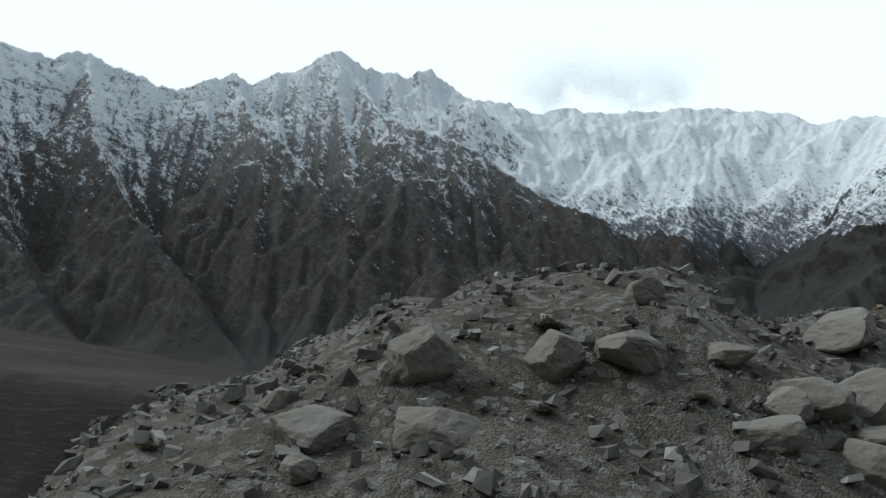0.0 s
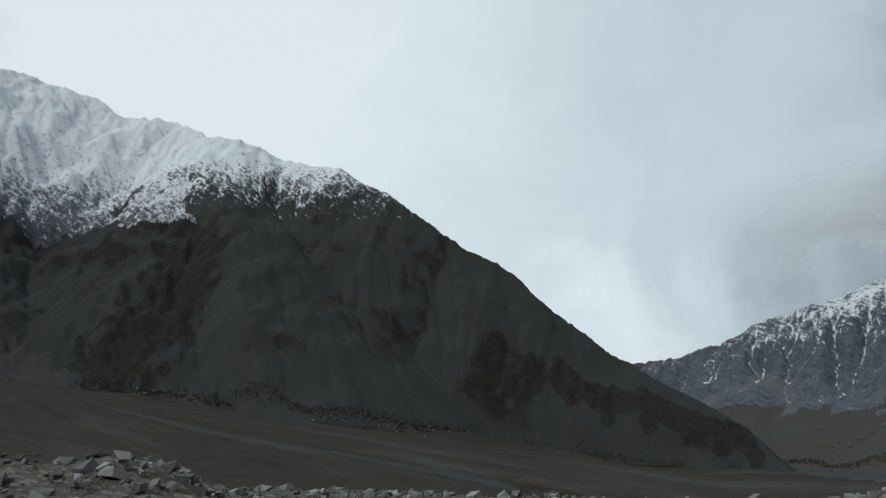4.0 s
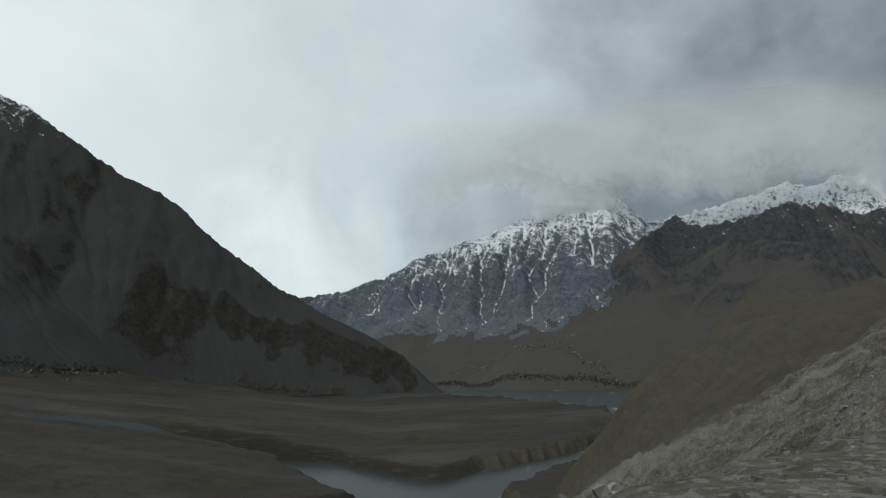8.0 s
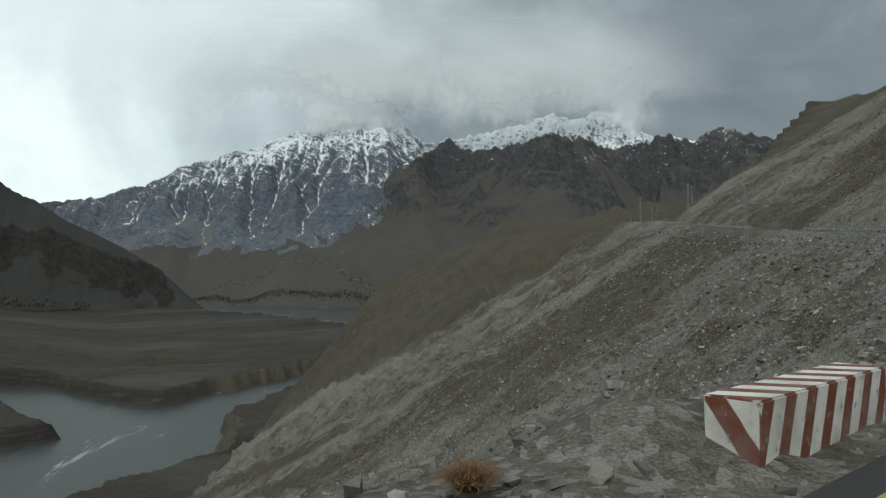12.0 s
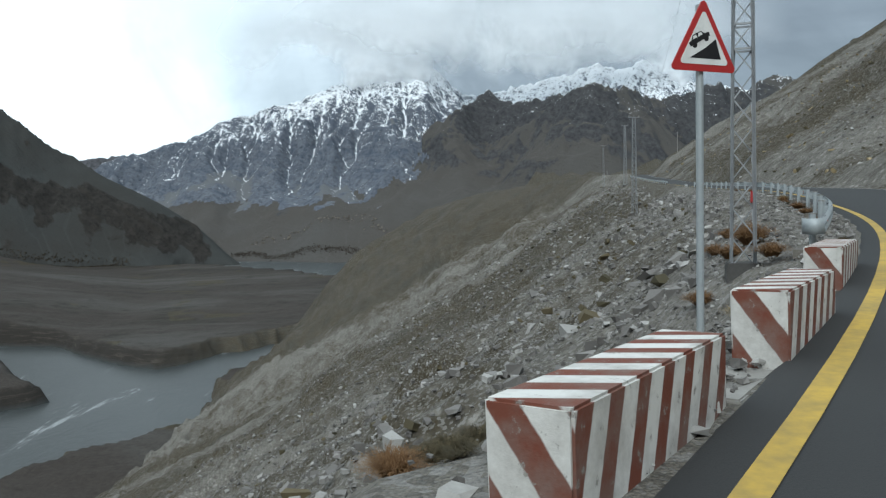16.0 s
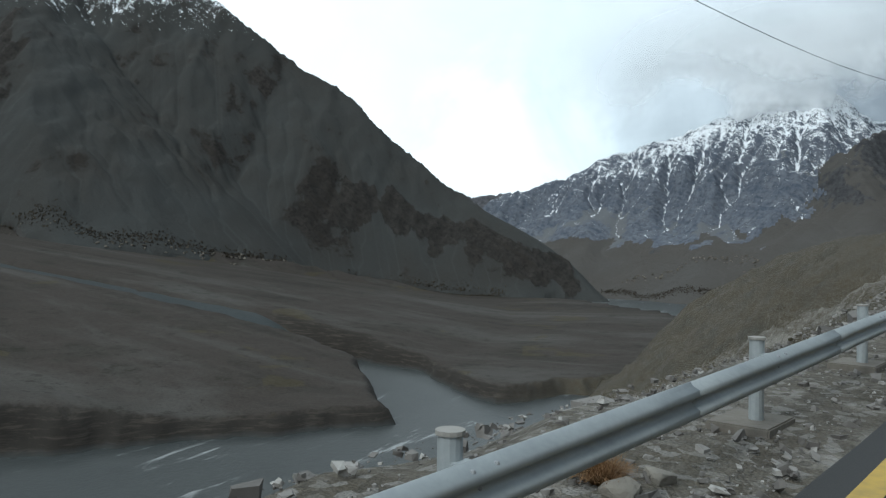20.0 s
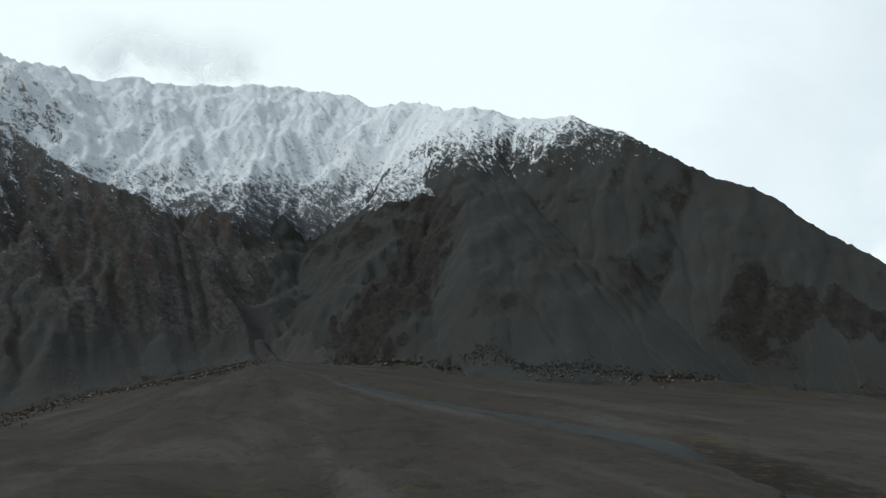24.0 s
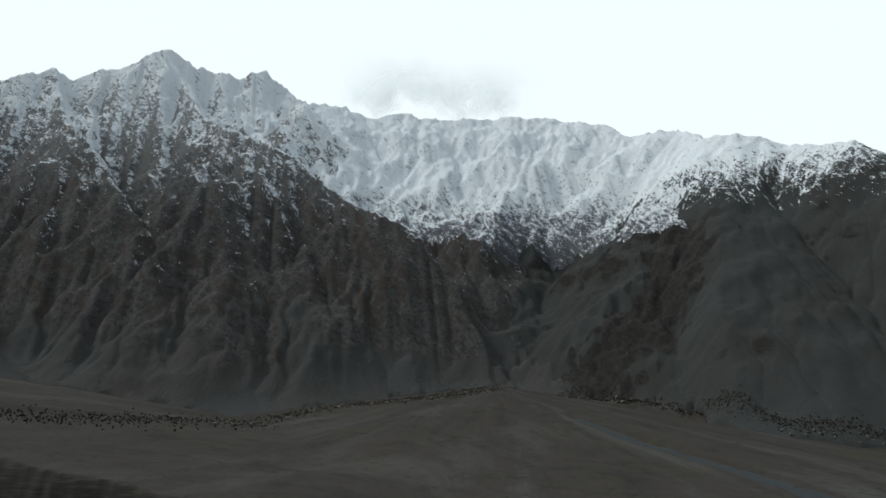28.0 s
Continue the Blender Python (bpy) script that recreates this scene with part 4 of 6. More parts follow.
def box(size, at=(0, 0, 0), bevel=0.0, bm=None):
    bm = bm or bmesh.new()
    made = bmesh.ops.create_cube(bm, size=1.0, matrix=Matrix.Translation(at) @ Matrix.Diagonal((*size, 1)))
    if bevel:
        edges = list({e for v in made["verts"] for e in v.link_edges})
        bmesh.ops.bevel(bm, geom=edges, offset=bevel, segments=2, affect="EDGES")
    return bm


def tube(a, b, r, sides=8, bm=None, r2=None):
    bm = bm or bmesh.new()
    a, b = Vector(a), Vector(b)
    m = Matrix.Translation((a + b) / 2) @ (b - a).to_track_quat("Z", "Y").to_matrix().to_4x4()
    bmesh.ops.create_cone(bm, cap_ends=True, segments=sides, radius1=r, radius2=r if r2 is None else r2, depth=(b - a).length, matrix=m)
    return bm


def angle_bar(a, b, w, t, bm=None, spin=0.0):
    """A steel angle from a to b."""
    bm = bm or bmesh.new()
    a, b = Vector(a), Vector(b)
    m = Matrix.Translation(a) @ (b - a).to_track_quat("Z", "Y").to_matrix().to_4x4() @ Matrix.Rotation(spin, 4, "Z")
    n = (b - a).length
    for sx, sy, cx, cy in ((w, t, w / 2, 0), (t, w, 0, w / 2)):
        bmesh.ops.create_cube(bm, size=1.0, matrix=m @ Matrix.Translation((cx, cy, n / 2)) @ Matrix.Diagonal((sx, sy, n, 1)))
    return bm


def plate(points, thick, bm=None):
    """A flat plate in x and z, facing -y."""
    bm = bm or bmesh.new()
    front = [bm.verts.new((x, -thick / 2, z)) for x, z in points]
    back = [bm.verts.new((x, thick / 2, z)) for x, z in points]
    bm.faces.new(front)
    bm.faces.new(back[::-1])
    for i in range(len(points)):
        j = (i + 1) % len(points)
        bm.faces.new((front[j], front[i], back[i], back[j]))
    bmesh.ops.recalc_face_normals(bm, faces=bm.faces)
    return bm


def ground_at(x, y):
    return float(ground_height(np.array([float(x)]), np.array([float(y)]))[0])


def sheet(name, rings, mat, parent=None, closed=False, label="", smooth_faces=True):
    """A mesh through rows of points."""
    n, k = len(rings), len(rings[0])
    verts = [tuple(p) for ring in rings for p in ring]
    faces = []
    for i in range(n - 1):
        for j in range(k if closed else k - 1):
            a, b = i * k + j, i * k + (j + 1) % k
            faces.append((a, b, b + k, a + k))
    if closed:
        faces.append(tuple(range(k))[::-1])
        faces.append(tuple((n - 1) * k + j for j in range(k)))
    me = bpy.data.meshes.new(name)
    me.from_pydata(verts, [], faces)
    if smooth_faces:
        me.polygons.foreach_set("use_smooth", np.ones(len(me.polygons), bool))
    me.materials.append(mat)
    ob = new(name, me)
    if parent:
        ob.parent = parent
    if label:
        tagged(ob, label)
    return ob


def worn(name, base, dark, rough, scale, metal=0.0, bump=0.15, depth=0.01, spec=0.5, wear=0.5):
    """A surface of one colour with grime at two scales."""
    def recipe(nt, add):
        at = add("ShaderNodeTexCoord").outputs["Object"]
        a, b = noise_tex(add, at, scale, 6, 0.65), noise_tex(add, at, scale * 9, 4, 0.6)
        f = maths(add, "MULTIPLY", ramp(add, maths(add, "MULTIPLY_ADD", b, 0.35, maths(add, "MULTIPLY", a, 0.7)), [(0.42, 0.0), (0.68, 1.0)]), wear)
        return principled(add, blend(add, f, base, dark), rough, bumped(add, b, bump, depth), metal, spec)
    return material(name, recipe)


M_STEEL = worn("galvanised_steel", (0.36, 0.39, 0.40), (0.22, 0.245, 0.26), 0.55, 2.0, 0.25, 0.08, 0.004)
M_LATTICE = worn("dull_galvanised_lattice", (0.30, 0.31, 0.32), (0.16, 0.165, 0.17), 0.55, 2.5, 0.35, 0.1, 0.004)
M_PAD = worn("dirty_concrete", (0.17, 0.155, 0.135), (0.075, 0.066, 0.052), 0.9, 2.2, 0.0, 0.55, 0.02, 0.35)
M_CONCRETE = worn("weathered_concrete", (0.30, 0.29, 0.27), (0.15, 0.14, 0.125), 0.9, 1.6, 0.0, 0.4, 0.02, 0.2)
M_FOOTING = worn("dark_stained_concrete", (0.085, 0.082, 0.078), (0.045, 0.043, 0.04), 0.9, 1.6, 0.0, 0.4, 0.02, 0.2)
M_ORANGE = worn("orange_reflector", (0.62, 0.12, 0.015), (0.35, 0.07, 0.01), 0.35, 6.0)
M_RED = worn("red_paint", (0.42, 0.022, 0.022), (0.22, 0.02, 0.02), 0.5, 5.0)
M_WHITE = worn("white_paint", (0.74, 0.74, 0.72), (0.45, 0.44, 0.41), 0.55, 3.0)
M_BLACK = worn("black_paint", (0.014, 0.014, 0.015), (0.03, 0.03, 0.03), 0.6, 4.0, spec=0.25, bump=0.03)
M_YELLOW = worn("amber_sign_face", (0.86, 0.37, 0.010), (0.62, 0.25, 0.012), 0.45, 2.0, wear=0.35, bump=0.03)
M_LINE = worn("worn_yellow_line", (0.50, 0.33, 0.055), (0.20, 0.16, 0.07), 0.75, 0.9, wear=0.8)
M_LINE_PALE = worn("worn_white_line", (0.55, 0.55, 0.52), (0.22, 0.22, 0.21), 0.75, 0.9, wear=0.8)
M_CABLE = worn("dark_cable", (0.03, 0.03, 0.032), (0.06, 0.06, 0.06), 0.6, 3.0)


def asphalt_recipe(nt, add):
    pos = add("ShaderNodeNewGeometry").outputs["Position"]
    big, fine = noise_tex(add, pos, 0.35, 6, 0.6), noise_tex(add, pos, 60.0, 3, 0.6)
    colour = blend(add, big, (0.021, 0.021, 0.022), (0.038, 0.038, 0.037))
    colour = blend(add, maths(add, "MULTIPLY", fine, 0.5), colour, (0.07, 0.07, 0.069))
    return principled(add, colour, 0.82, bumped(add, fine, 0.3, 0.01), spec=0.3)


M_ASPHALT = material("grey_asphalt", asphalt_recipe)


def block_recipe(nt, add):
    at = add("ShaderNodeTexCoord").outputs["Object"]
    xyz = add("ShaderNodeSeparateXYZ", {0: at})
    skew = maths(add, "ADD", xyz.outputs[0], maths(add, "MULTIPLY", xyz.outputs[2], -0.36))
    skew = maths(add, "ADD", skew, maths(add, "MULTIPLY", xyz.outputs[1], 0.50))
    wob = noise_tex(add, at, 6.0, 4)
    end = maths(add, "GREATER_THAN", maths(add, "ABSOLUTE", xyz.outputs[0]), 1.325)
    over = maths(add, "ADD", maths(add, "MULTIPLY", xyz.outputs[1], 0.85), maths(add, "MULTIPLY", xyz.outputs[2], -0.62))
    skew = maths(add, "ADD", maths(add, "MULTIPLY", over, end), maths(add, "MULTIPLY", skew, maths(add, "SUBTRACT", 1.0, end)))
    band = maths(add, "FRACT", maths(add, "ADD", maths(add, "MULTIPLY", skew, 2.38), maths(add, "MULTIPLY", wob, 0.06)))
    red = ramp(add, band, [(0.0, 0.0), (0.03, 1.0), (0.47, 1.0), (0.50, 0.0)])
    chip, stain = noise_tex(add, at, 9.0, 6, 0.7), noise_tex(add, at, 2.2, 5, 0.65)
    paint = blend(add, red, (0.62, 0.61, 0.58), (0.155, 0.052, 0.033))
    paint = blend(add, maths(add, "MULTIPLY", ramp(add, stain, [(0.42, 0.0), (0.72, 1.0)]), 0.7), paint, (0.20, 0.18, 0.16))
    paint = blend(add, ramp(add, chip, [(0.61, 0.0), (0.66, 0.9)]), paint, (0.24, 0.23, 0.21))
    return principled(add, paint, 0.8, bumped(add, chip, 0.35, 0.02), spec=0.25)


M_BLOCK = material("striped_block_paint", block_recipe)


def rock_recipe(pale, dark):
    def recipe(nt, add):
        at = add("ShaderNodeNewGeometry").outputs["Position"]
        info = add("ShaderNodeObjectInfo").outputs["Random"]
        a, b = noise_tex(add, at, 1.6, 7, 0.65, 0.5), noise_tex(add, at, 11.0, 5, 0.65)
        colour = blend(add, a, dark, pale)
        colour = blend(add, maths(add, "MULTIPLY", b, 0.4), colour, tuple(c * 0.5 for c in dark))
        colour = blend(add, maths(add, "MULTIPLY", info, 0.35), colour, (0.17, 0.15, 0.12))
        h = maths(add, "ADD", a, maths(add, "MULTIPLY", b, 0.4))
        return principled(add, colour, 0.92, bumped(add, h, 0.8, 0.06), spec=0.2)
    return recipe


M_ROCK = material("grey_boulder_rock", rock_recipe((0.36, 0.34, 0.30), (0.17, 0.158, 0.138)))


def pebble_recipe(nt, add):
    geo = add("ShaderNodeNewGeometry")
    r = geo.outputs["Random Per Island"]
    b = noise_tex(add, geo.outputs["Position"], 14.0, 4, 0.6)
    colour = ramp(add, r, [(0.0, (0.115, 0.107, 0.100)), (0.45, (0.195, 0.185, 0.175)), (0.8, (0.30, 0.288, 0.272)), (1.0, (0.46, 0.45, 0.425))])
    colour = blend(add, maths(add, "MULTIPLY", b, 0.5), colour, (0.07, 0.065, 0.06))
    return principled(add, colour, 0.92, bumped(add, b, 0.5, 0.02), spec=0.2)


M_PEBBLE = material("mixed_gravel", pebble_recipe)


def leaf_recipe(a, b):
    def recipe(nt, add):
        r = add("ShaderNodeNewGeometry").outputs["Random Per Island"]
        colour = ramp(add, r, [(0.0, a), (1.0, b)])
        return principled(add, colour, 0.85, spec=0.2)
    return recipe


M_DRY = material("dry_rust_stems", leaf_recipe((0.12, 0.066, 0.030), (0.24, 0.140, 0.068)))
M_OLIVE = material("dusty_olive_stems", leaf_recipe((0.045, 0.040, 0.024), (0.12, 0.098, 0.058)))
M_STRAW = material("pale_straw_stems", leaf_recipe((0.20, 0.155, 0.085), (0.30, 0.24, 0.14)))

# ---------------------------------------------------------------- road
ROAD_FROM, ROAD_TO = -90.0, 640.0


def strip(name, s0, s1, lift, mat, parent=None, step=2.0, a=ROAD_FROM, b=ROAD_TO, label=""):
    rows = []
    for u in np.arange(a, b, step):
        drift = float(np.interp(u, (200, 235, 290, 320, 420), (0.0, -0.17, 0.0, 0.10, 0.0))) if s0 > 0 else 0.0
        rows.append([on_road(u, s + drift, lift - 0.02 * abs(s) / 3.7)[0] for s in (s1, (s0 + s1) / 2, s0)])
    return sheet(name, rows, mat, parent, label=label)


slab_rows = []
for u in np.arange(ROAD_FROM, ROAD_TO, 2.0):
    slab_rows.append([on_road(u, s, h)[0] for s, h in ((-3.95, -0.15), (-3.8, -0.02), (0, 0.02), (3.75, -0.02), (3.9, -0.15))][::-1])
road = tagged(sheet("road", slab_rows, M_ASPHALT), "two-lane grey asphalt mountain road", "road", kind="structure")
strip("edge_line", 3.22, 3.42, 0.012, M_LINE, road, label="worn yellow edge line")
strip("edge_line", -3.45, -3.33, 0.012, M_LINE_PALE, road, label="worn pale edge line")

# ---------------------------------------------------------------- striped barrier blocks
BLOCK_SIZE = (2.68, 0.52, 0.76)


def barrier_block():
    base = new("barrier_block")
    bm = bmesh.new()
    box(BLOCK_SIZE, (0, 0, BLOCK_SIZE[2] / 2), 0.018, bm)
    for v in bm.verts:
        v.co.x += 0.010 * noise.noise(v.co * 2.1)
        v.co.y += 0.012 * noise.noise(v.co * 2.3 + Vector((4, 0, 0)))
    part("body", bm, M_BLOCK, base)
    part("footing", box((2.72, 0.56, 0.09), (0, 0, -0.04), 0.01), M_CONCRETE, base, "rough grey concrete footing")
    return tagged(base, "white and rust-red striped concrete barrier block", "barrier", "barrier blocks along the road edge")


first_block = None
rnd = random.Random(5)
# length along the road, offset to the valley side and height of each block's foot
BLOCKS = [(176.1 + 5.5 * k, 4.05, -0.36) for k in range(7)] + [(215.1, 4.55, -0.24), (220.25, 4.45, -0.16), (225.65, 4.5, -0.13), (231.35, 4.62, -0.12), (236.5, 4.4, -0.08), (241.85, 4.1, -0.06)]
BLOCKS += [(247.2 + 5.5 * k, 4.2, -0.1) for k in range(6)] + [(280.25, 4.8, -0.33), (284.5, 4.42, -0.25), (288.9, 4.2, -0.22), (293.05, 3.95, -0.2), (298.1, 4.05, -0.28)]
for u, off, foot in BLOCKS:
    p, h = on_road(u, off, foot)
    m = Matrix.Translation(p) @ Matrix.Rotation(h + radians(rnd.uniform(-1.6, 1.6)), 4, "Z") @ Matrix.Rotation(radians(rnd.uniform(-0.8, 0.8)), 4, "X")
    if first_block is None:
        first_block = barrier_block()
        first_block.matrix_basis = m
    else:
        copy_thing(first_block, m)

# ---------------------------------------------------------------- guard rail
RAIL_S, RAIL_TOP, RAIL_A, RAIL_B = 4.52, 0.70, 302.3, 600.0
WAVE = [(0.00, 0.0), (0.03, -0.020), (0.055, -0.075), (0.10, -0.080), (0.13, -0.030), (0.155, -0.012), (0.18, -0.030), (0.21, -0.080), (0.255, -0.075), (0.28, -0.020), (0.31, 0.0)]
rail = tagged(new("guard_rail"), "galvanised steel guard rail on round posts", "guard rail")


def rail_top(u):
    return RAIL_TOP - 0.10 * max(0.0, 1 - (u - RAIL_A) / 6.0)


def beam(u0, u1, mat, label="", inward=0.0, lower=0.0):
    rows = []
    for u in np.linspace(u0, u1, max(2, int((u1 - u0) / 0.8) + 1)):
        front = [on_road(u, RAIL_S + dy - inward, rail_top(u) - dz - lower)[0] for dz, dy in WAVE]
        back = [on_road(u, RAIL_S + dy + 0.006 - inward, rail_top(u) - dz - lower)[0] for dz, dy in WAVE][::-1]
        rows.append(front + back)
    return sheet("beam", rows, mat, rail, True, label)


def railed(u):
    return u < 398.0 or 410.5 < u < 414.5 or u > 440.0


u = RAIL_A
while u < RAIL_B:
    painted = 410.5 < u < 414.5
    if not railed(u):
        u += 1.0 if u < 440 else 4.0
        continue
    b = beam(u, u + 4.02, M_WHITE if painted else M_STEEL, "bent rail length painted white with red marks" if painted else "", 0.30 * painted, 0.36 * painted)
    if painted:
        for k in range(6):
            q = u + 0.4 + 0.6 * k
            rows = [[on_road(w, RAIL_S - 0.392, RAIL_TOP - dz - 0.36)[0] for dz in (0.055, 0.10)] for w in (q, q + 0.28)]
            sheet("red_mark", rows, M_RED, b)
    u += 4.0

# one post with its cap and pad, then its fellows on the same meshes
post_mesh = tube((0, 0, -0.5), (0, 0, 0.80), 0.07, 14)
cap_mesh = tube((0, 0, 0.79), (0, 0, 0.815), 0.082, 14)
pad_mesh = box((0.78, 0.60, 0.20), (0, 0.05, -0.085), 0.015)
holder = {}
for nm, bm, mat in (("post", post_mesh, M_STEEL), ("post_cap", cap_mesh, M_CONCRETE), ("concrete_pad", pad_mesh, M_PAD)):
    me = bpy.data.meshes.new(nm)
    bm.to_mesh(me)
    bm.free()
    me.materials.append(mat)
    holder[nm] = me
spacer = bpy.data.meshes.new("spacer")
bm = box((0.14, 0.12, 0.24), (0, -0.11, 0.54), 0.006)
bm.to_mesh(spacer)
bm.free()
spacer.materials.append(M_STEEL)
bolt = bpy.data.meshes.new("bolt")
bm = bmesh.new()
bmesh.ops.create_uvsphere(bm, u_segments=8, v_segments=4, radius=0.018)
bm.to_mesh(bolt)
bm.free()
bolt.materials.append(M_LATTICE)
reflector = bpy.data.meshes.new("reflector")
bm = plate([(-0.05, -0.05), (0.05, -0.065), (0.05, 0.065), (-0.05, 0.05)], 0.012)
bm.to_mesh(reflector)
bm.free()
reflector.materials.append(M_ORANGE)
POSTS = [302.4, 306.9, 310.8, 314.7, 318.7, 323.7, 328.3, 332.2, 336.0, 339.9, 345.0, 350.3, 355.7, 360.3, 364.5, 368.4, 372.2] + [376.0 + 4.4 * q for q in range(51)]
for k, u in enumerate(POSTS):
    if 400.0 < u < 440.0:
        continue
    p, h = on_road(u, RAIL_S + 0.19, rail_top(u) - RAIL_TOP)
    m = Matrix.Translation(p) @ Matrix.Rotation(h, 4, "Z")
    post = again("post", holder["post"], rail, m)
    tagged(post, "round galvanised post with a pale cap")
    again("post_cap", holder["post_cap"], post, Matrix())
    again("spacer", spacer, post, Matrix())
    again("concrete_pad", holder["concrete_pad"], post, Matrix.Translation((0, 0, 0.0 if k % 3 else 0.04)))
    if u < 420:
        for dx, dz in ((-0.10, 0.045), (0.10, 0.045), (0.0, 0.155)):
            bp, bh = on_road(u + dx, RAIL_S - (0.045 if dz < 0.1 else 0.008), RAIL_TOP - dz)
            again("bolt", bolt, rail, Matrix.Translation(bp))
    if k % 5 == 0 and k:
        rp, rh = on_road(u + 0.4, RAIL_S - 0.02, RAIL_TOP - 0.155)
        again("reflector", reflector, rail, Matrix.Translation(rp) @ Matrix.Rotation(rh + 1.25, 4, "Z"))
# low concrete kerb under the rail
rows = []
for u in np.arange(337.0, 351.0, 1.5):
    rows.append([on_road(u, sv, zz)[0] for sv, zz in ((4.78, -0.10), (4.78, -0.02), (5.10, -0.02), (5.10, -0.10))])
sheet("kerb", rows, M_CONCRETE, rail, True, "pale concrete kerb under the rail", False)
# the rounded end plate
rows = []
for a in np.linspace(-0.2, 3.0, 14):
    w, r = 0.33 * math.sin(a) * 1.0, 0.20 * (1 - math.cos(a))
    ring = []
    for dz in (0.0, 0.16, 0.33):
        ring.append(on_road(RAIL_A - w, RAIL_S - 0.06 + 1.1 * r, rail_top(RAIL_A) + 0.02 - dz)[0])
    for dz in (0.33, 0.16, 0.0):
        ring.append(on_road(RAIL_A - w * 0.96, RAIL_S - 0.06 + 1.1 * r + 0.01, rail_top(RAIL_A) + 0.02 - dz)[0])
    rows.append(ring)
end_plate = sheet("end_plate", rows, M_STEEL, rail, True, "rounded steel end plate with an orange mark")
for k in range(3):
    q = RAIL_A + 0.25 + 0.11 * k
    sheet("orange_mark", [[on_road(w, RAIL_S - 0.088, rail_top(w) - dz)[0] for dz in (0.05, 0.11)] for w in (q, q + 0.06)], M_ORANGE, end_plate)

# ---------------------------------------------------------------- lattice pylons
def lattice_pylon(height=16.0, base_w=0.66, top_w=0.34):
    p = new("lattice_pylon")
    corner = ((-1, -1), (1, -1), (1, 1), (-1, 1))

    def at(c, z):
        w = (base_w + (top_w - base_w) * z / height) / 2
        return Vector((c[0] * w, c[1] * w, z))
    for n, c in enumerate(corner):
        part("leg", angle_bar(at(c, 0.0), at(c, height), 0.075, 0.010, spin=0.0), M_LATTICE, p)
    levels = [0.0]
    while levels[-1] < height - 0.5:
        levels.append(levels[-1] + 0.72 - 0.022 * levels[-1])
    for n, (z0, z1) in enumerate(zip(levels[:-1], levels[1:])):
        for q in range(4):
            a, b = corner[q], corner[(q + 1) % 4]
            if (n + q) % 2:
                a, b = b, a
            part("brace", angle_bar(at(a, z0 + 0.04), at(b, min(z1, height)), 0.036, 0.006), M_LATTICE, p)
        if n in (7, 8, 16):
            for q in range(4):
                part("ring_bar", angle_bar(at(corner[q], z1), at(corner[(q + 1) % 4], z1), 0.05, 0.006), M_LATTICE, p)
    part("cross_arm", box((1.9, 0.09, 0.09), (0, 0, height + 0.03), 0.01), M_LATTICE, p, "steel cross arm")
    for x in (-0.85, 0.0, 0.85):
        bm = tube((x, 0, height + 0.08), (x, 0, height + 0.34), 0.045, 10)
        tube((x, 0, height + 0.16), (x, 0, height + 0.19), 0.09, 12, bm)
        tube((x, 0, height + 0.26), (x, 0, height + 0.29), 0.08, 12, bm)
        part("insulator", bm, M_CONCRETE, p, "pale ceramic insulator")
    part("footing", box((1.05, 1.05, 1.3), (0, 0, -0.53), 0.03), M_FOOTING, p, "dark square concrete footing")
    return tagged(p, "slender galvanised lattice power pylon on a concrete footing", "pylon", "pylons along the road")


PYLONS = [(94.15, 34.0), (185.7, -22.35), (263.64, -106.06), (371.98, -136.93), (452.26, -159.16), (545, -178)]
pylon_tops, pylons = [], []
for n, (x, y) in enumerate(PYLONS):
    z = ground_at(x, y) + (0.42, 0.40, 0.05, -0.1, 0.1, 0.1)[n]
    turn = math.atan2(PYLONS[min(n + 1, 5)][1] - PYLONS[max(n - 1, 0)][1], PYLONS[min(n + 1, 5)][0] - PYLONS[max(n - 1, 0)][0]) + math.pi / 2
    m = Matrix.Translation((x, y, z)) @ Matrix.Rotation(turn + radians((8, 30, 12, 20, 25, 0)[n]), 4, "Z") @ Matrix.Diagonal((0.7, 0.7, 0.9, 1) if n == 2 else (1, 1, 1, 1))
    if n == 0:
        first_pylon = lattice_pylon()
        first_pylon.matrix_basis = m
        pylons.append(first_pylon)
    else:
        pylons.append(copy_thing(first_pylon, m))
    pylon_tops.append([m @ Vector((q, 0, 16.36)) for q in (-0.85, 0.0, 0.85)])
for n in (2, 4):
    w = 0.66 / 2 - 0.04
    part("red_band", box((0.085, 0.085, 0.30), (-w, -w, 1.75 if n == 2 else 3.0), 0.004), M_RED, pylons[n], "red painted band on one leg")
for n in range(len(PYLONS) - 1):
    a, b = pylon_tops[n][0], pylon_tops[n + 1][0]
    rows = []
    for t in np.linspace(0, 1, 28):
        c = a.lerp(b, t) - Vector((0, 0, 4 * t * (1 - t) * (3.9 if n == 2 else 1.6)))
        rows.append([c + Vector((0.016 * math.cos(w), 0.0, 0.016 * math.sin(w))) for w in (0.5, 2.6, 4.7)])
    tagged(sheet("cable", rows, M_CABLE, closed=True), "thin dark power cable hung between pylons", "cable", "power cables")

# two thin poles by the far bend
for x, y in ((606, -196), (620, -214), (585, -222)):
    pole = new("utility_pole")
    pole.location = (x, y, ground_at(x, y))
    part("pole", tube((0, 0, -0.5), (0, 0, 8.5), 0.13, 10, r2=0.08), M_CONCRETE, pole)
    part("cross_arm", box((1.4, 0.1, 0.1), (0, 0, 8.1)), M_LATTICE, pole)
    tagged(pole, "thin grey utility pole by the far bend", "pole", "poles by the far bend")


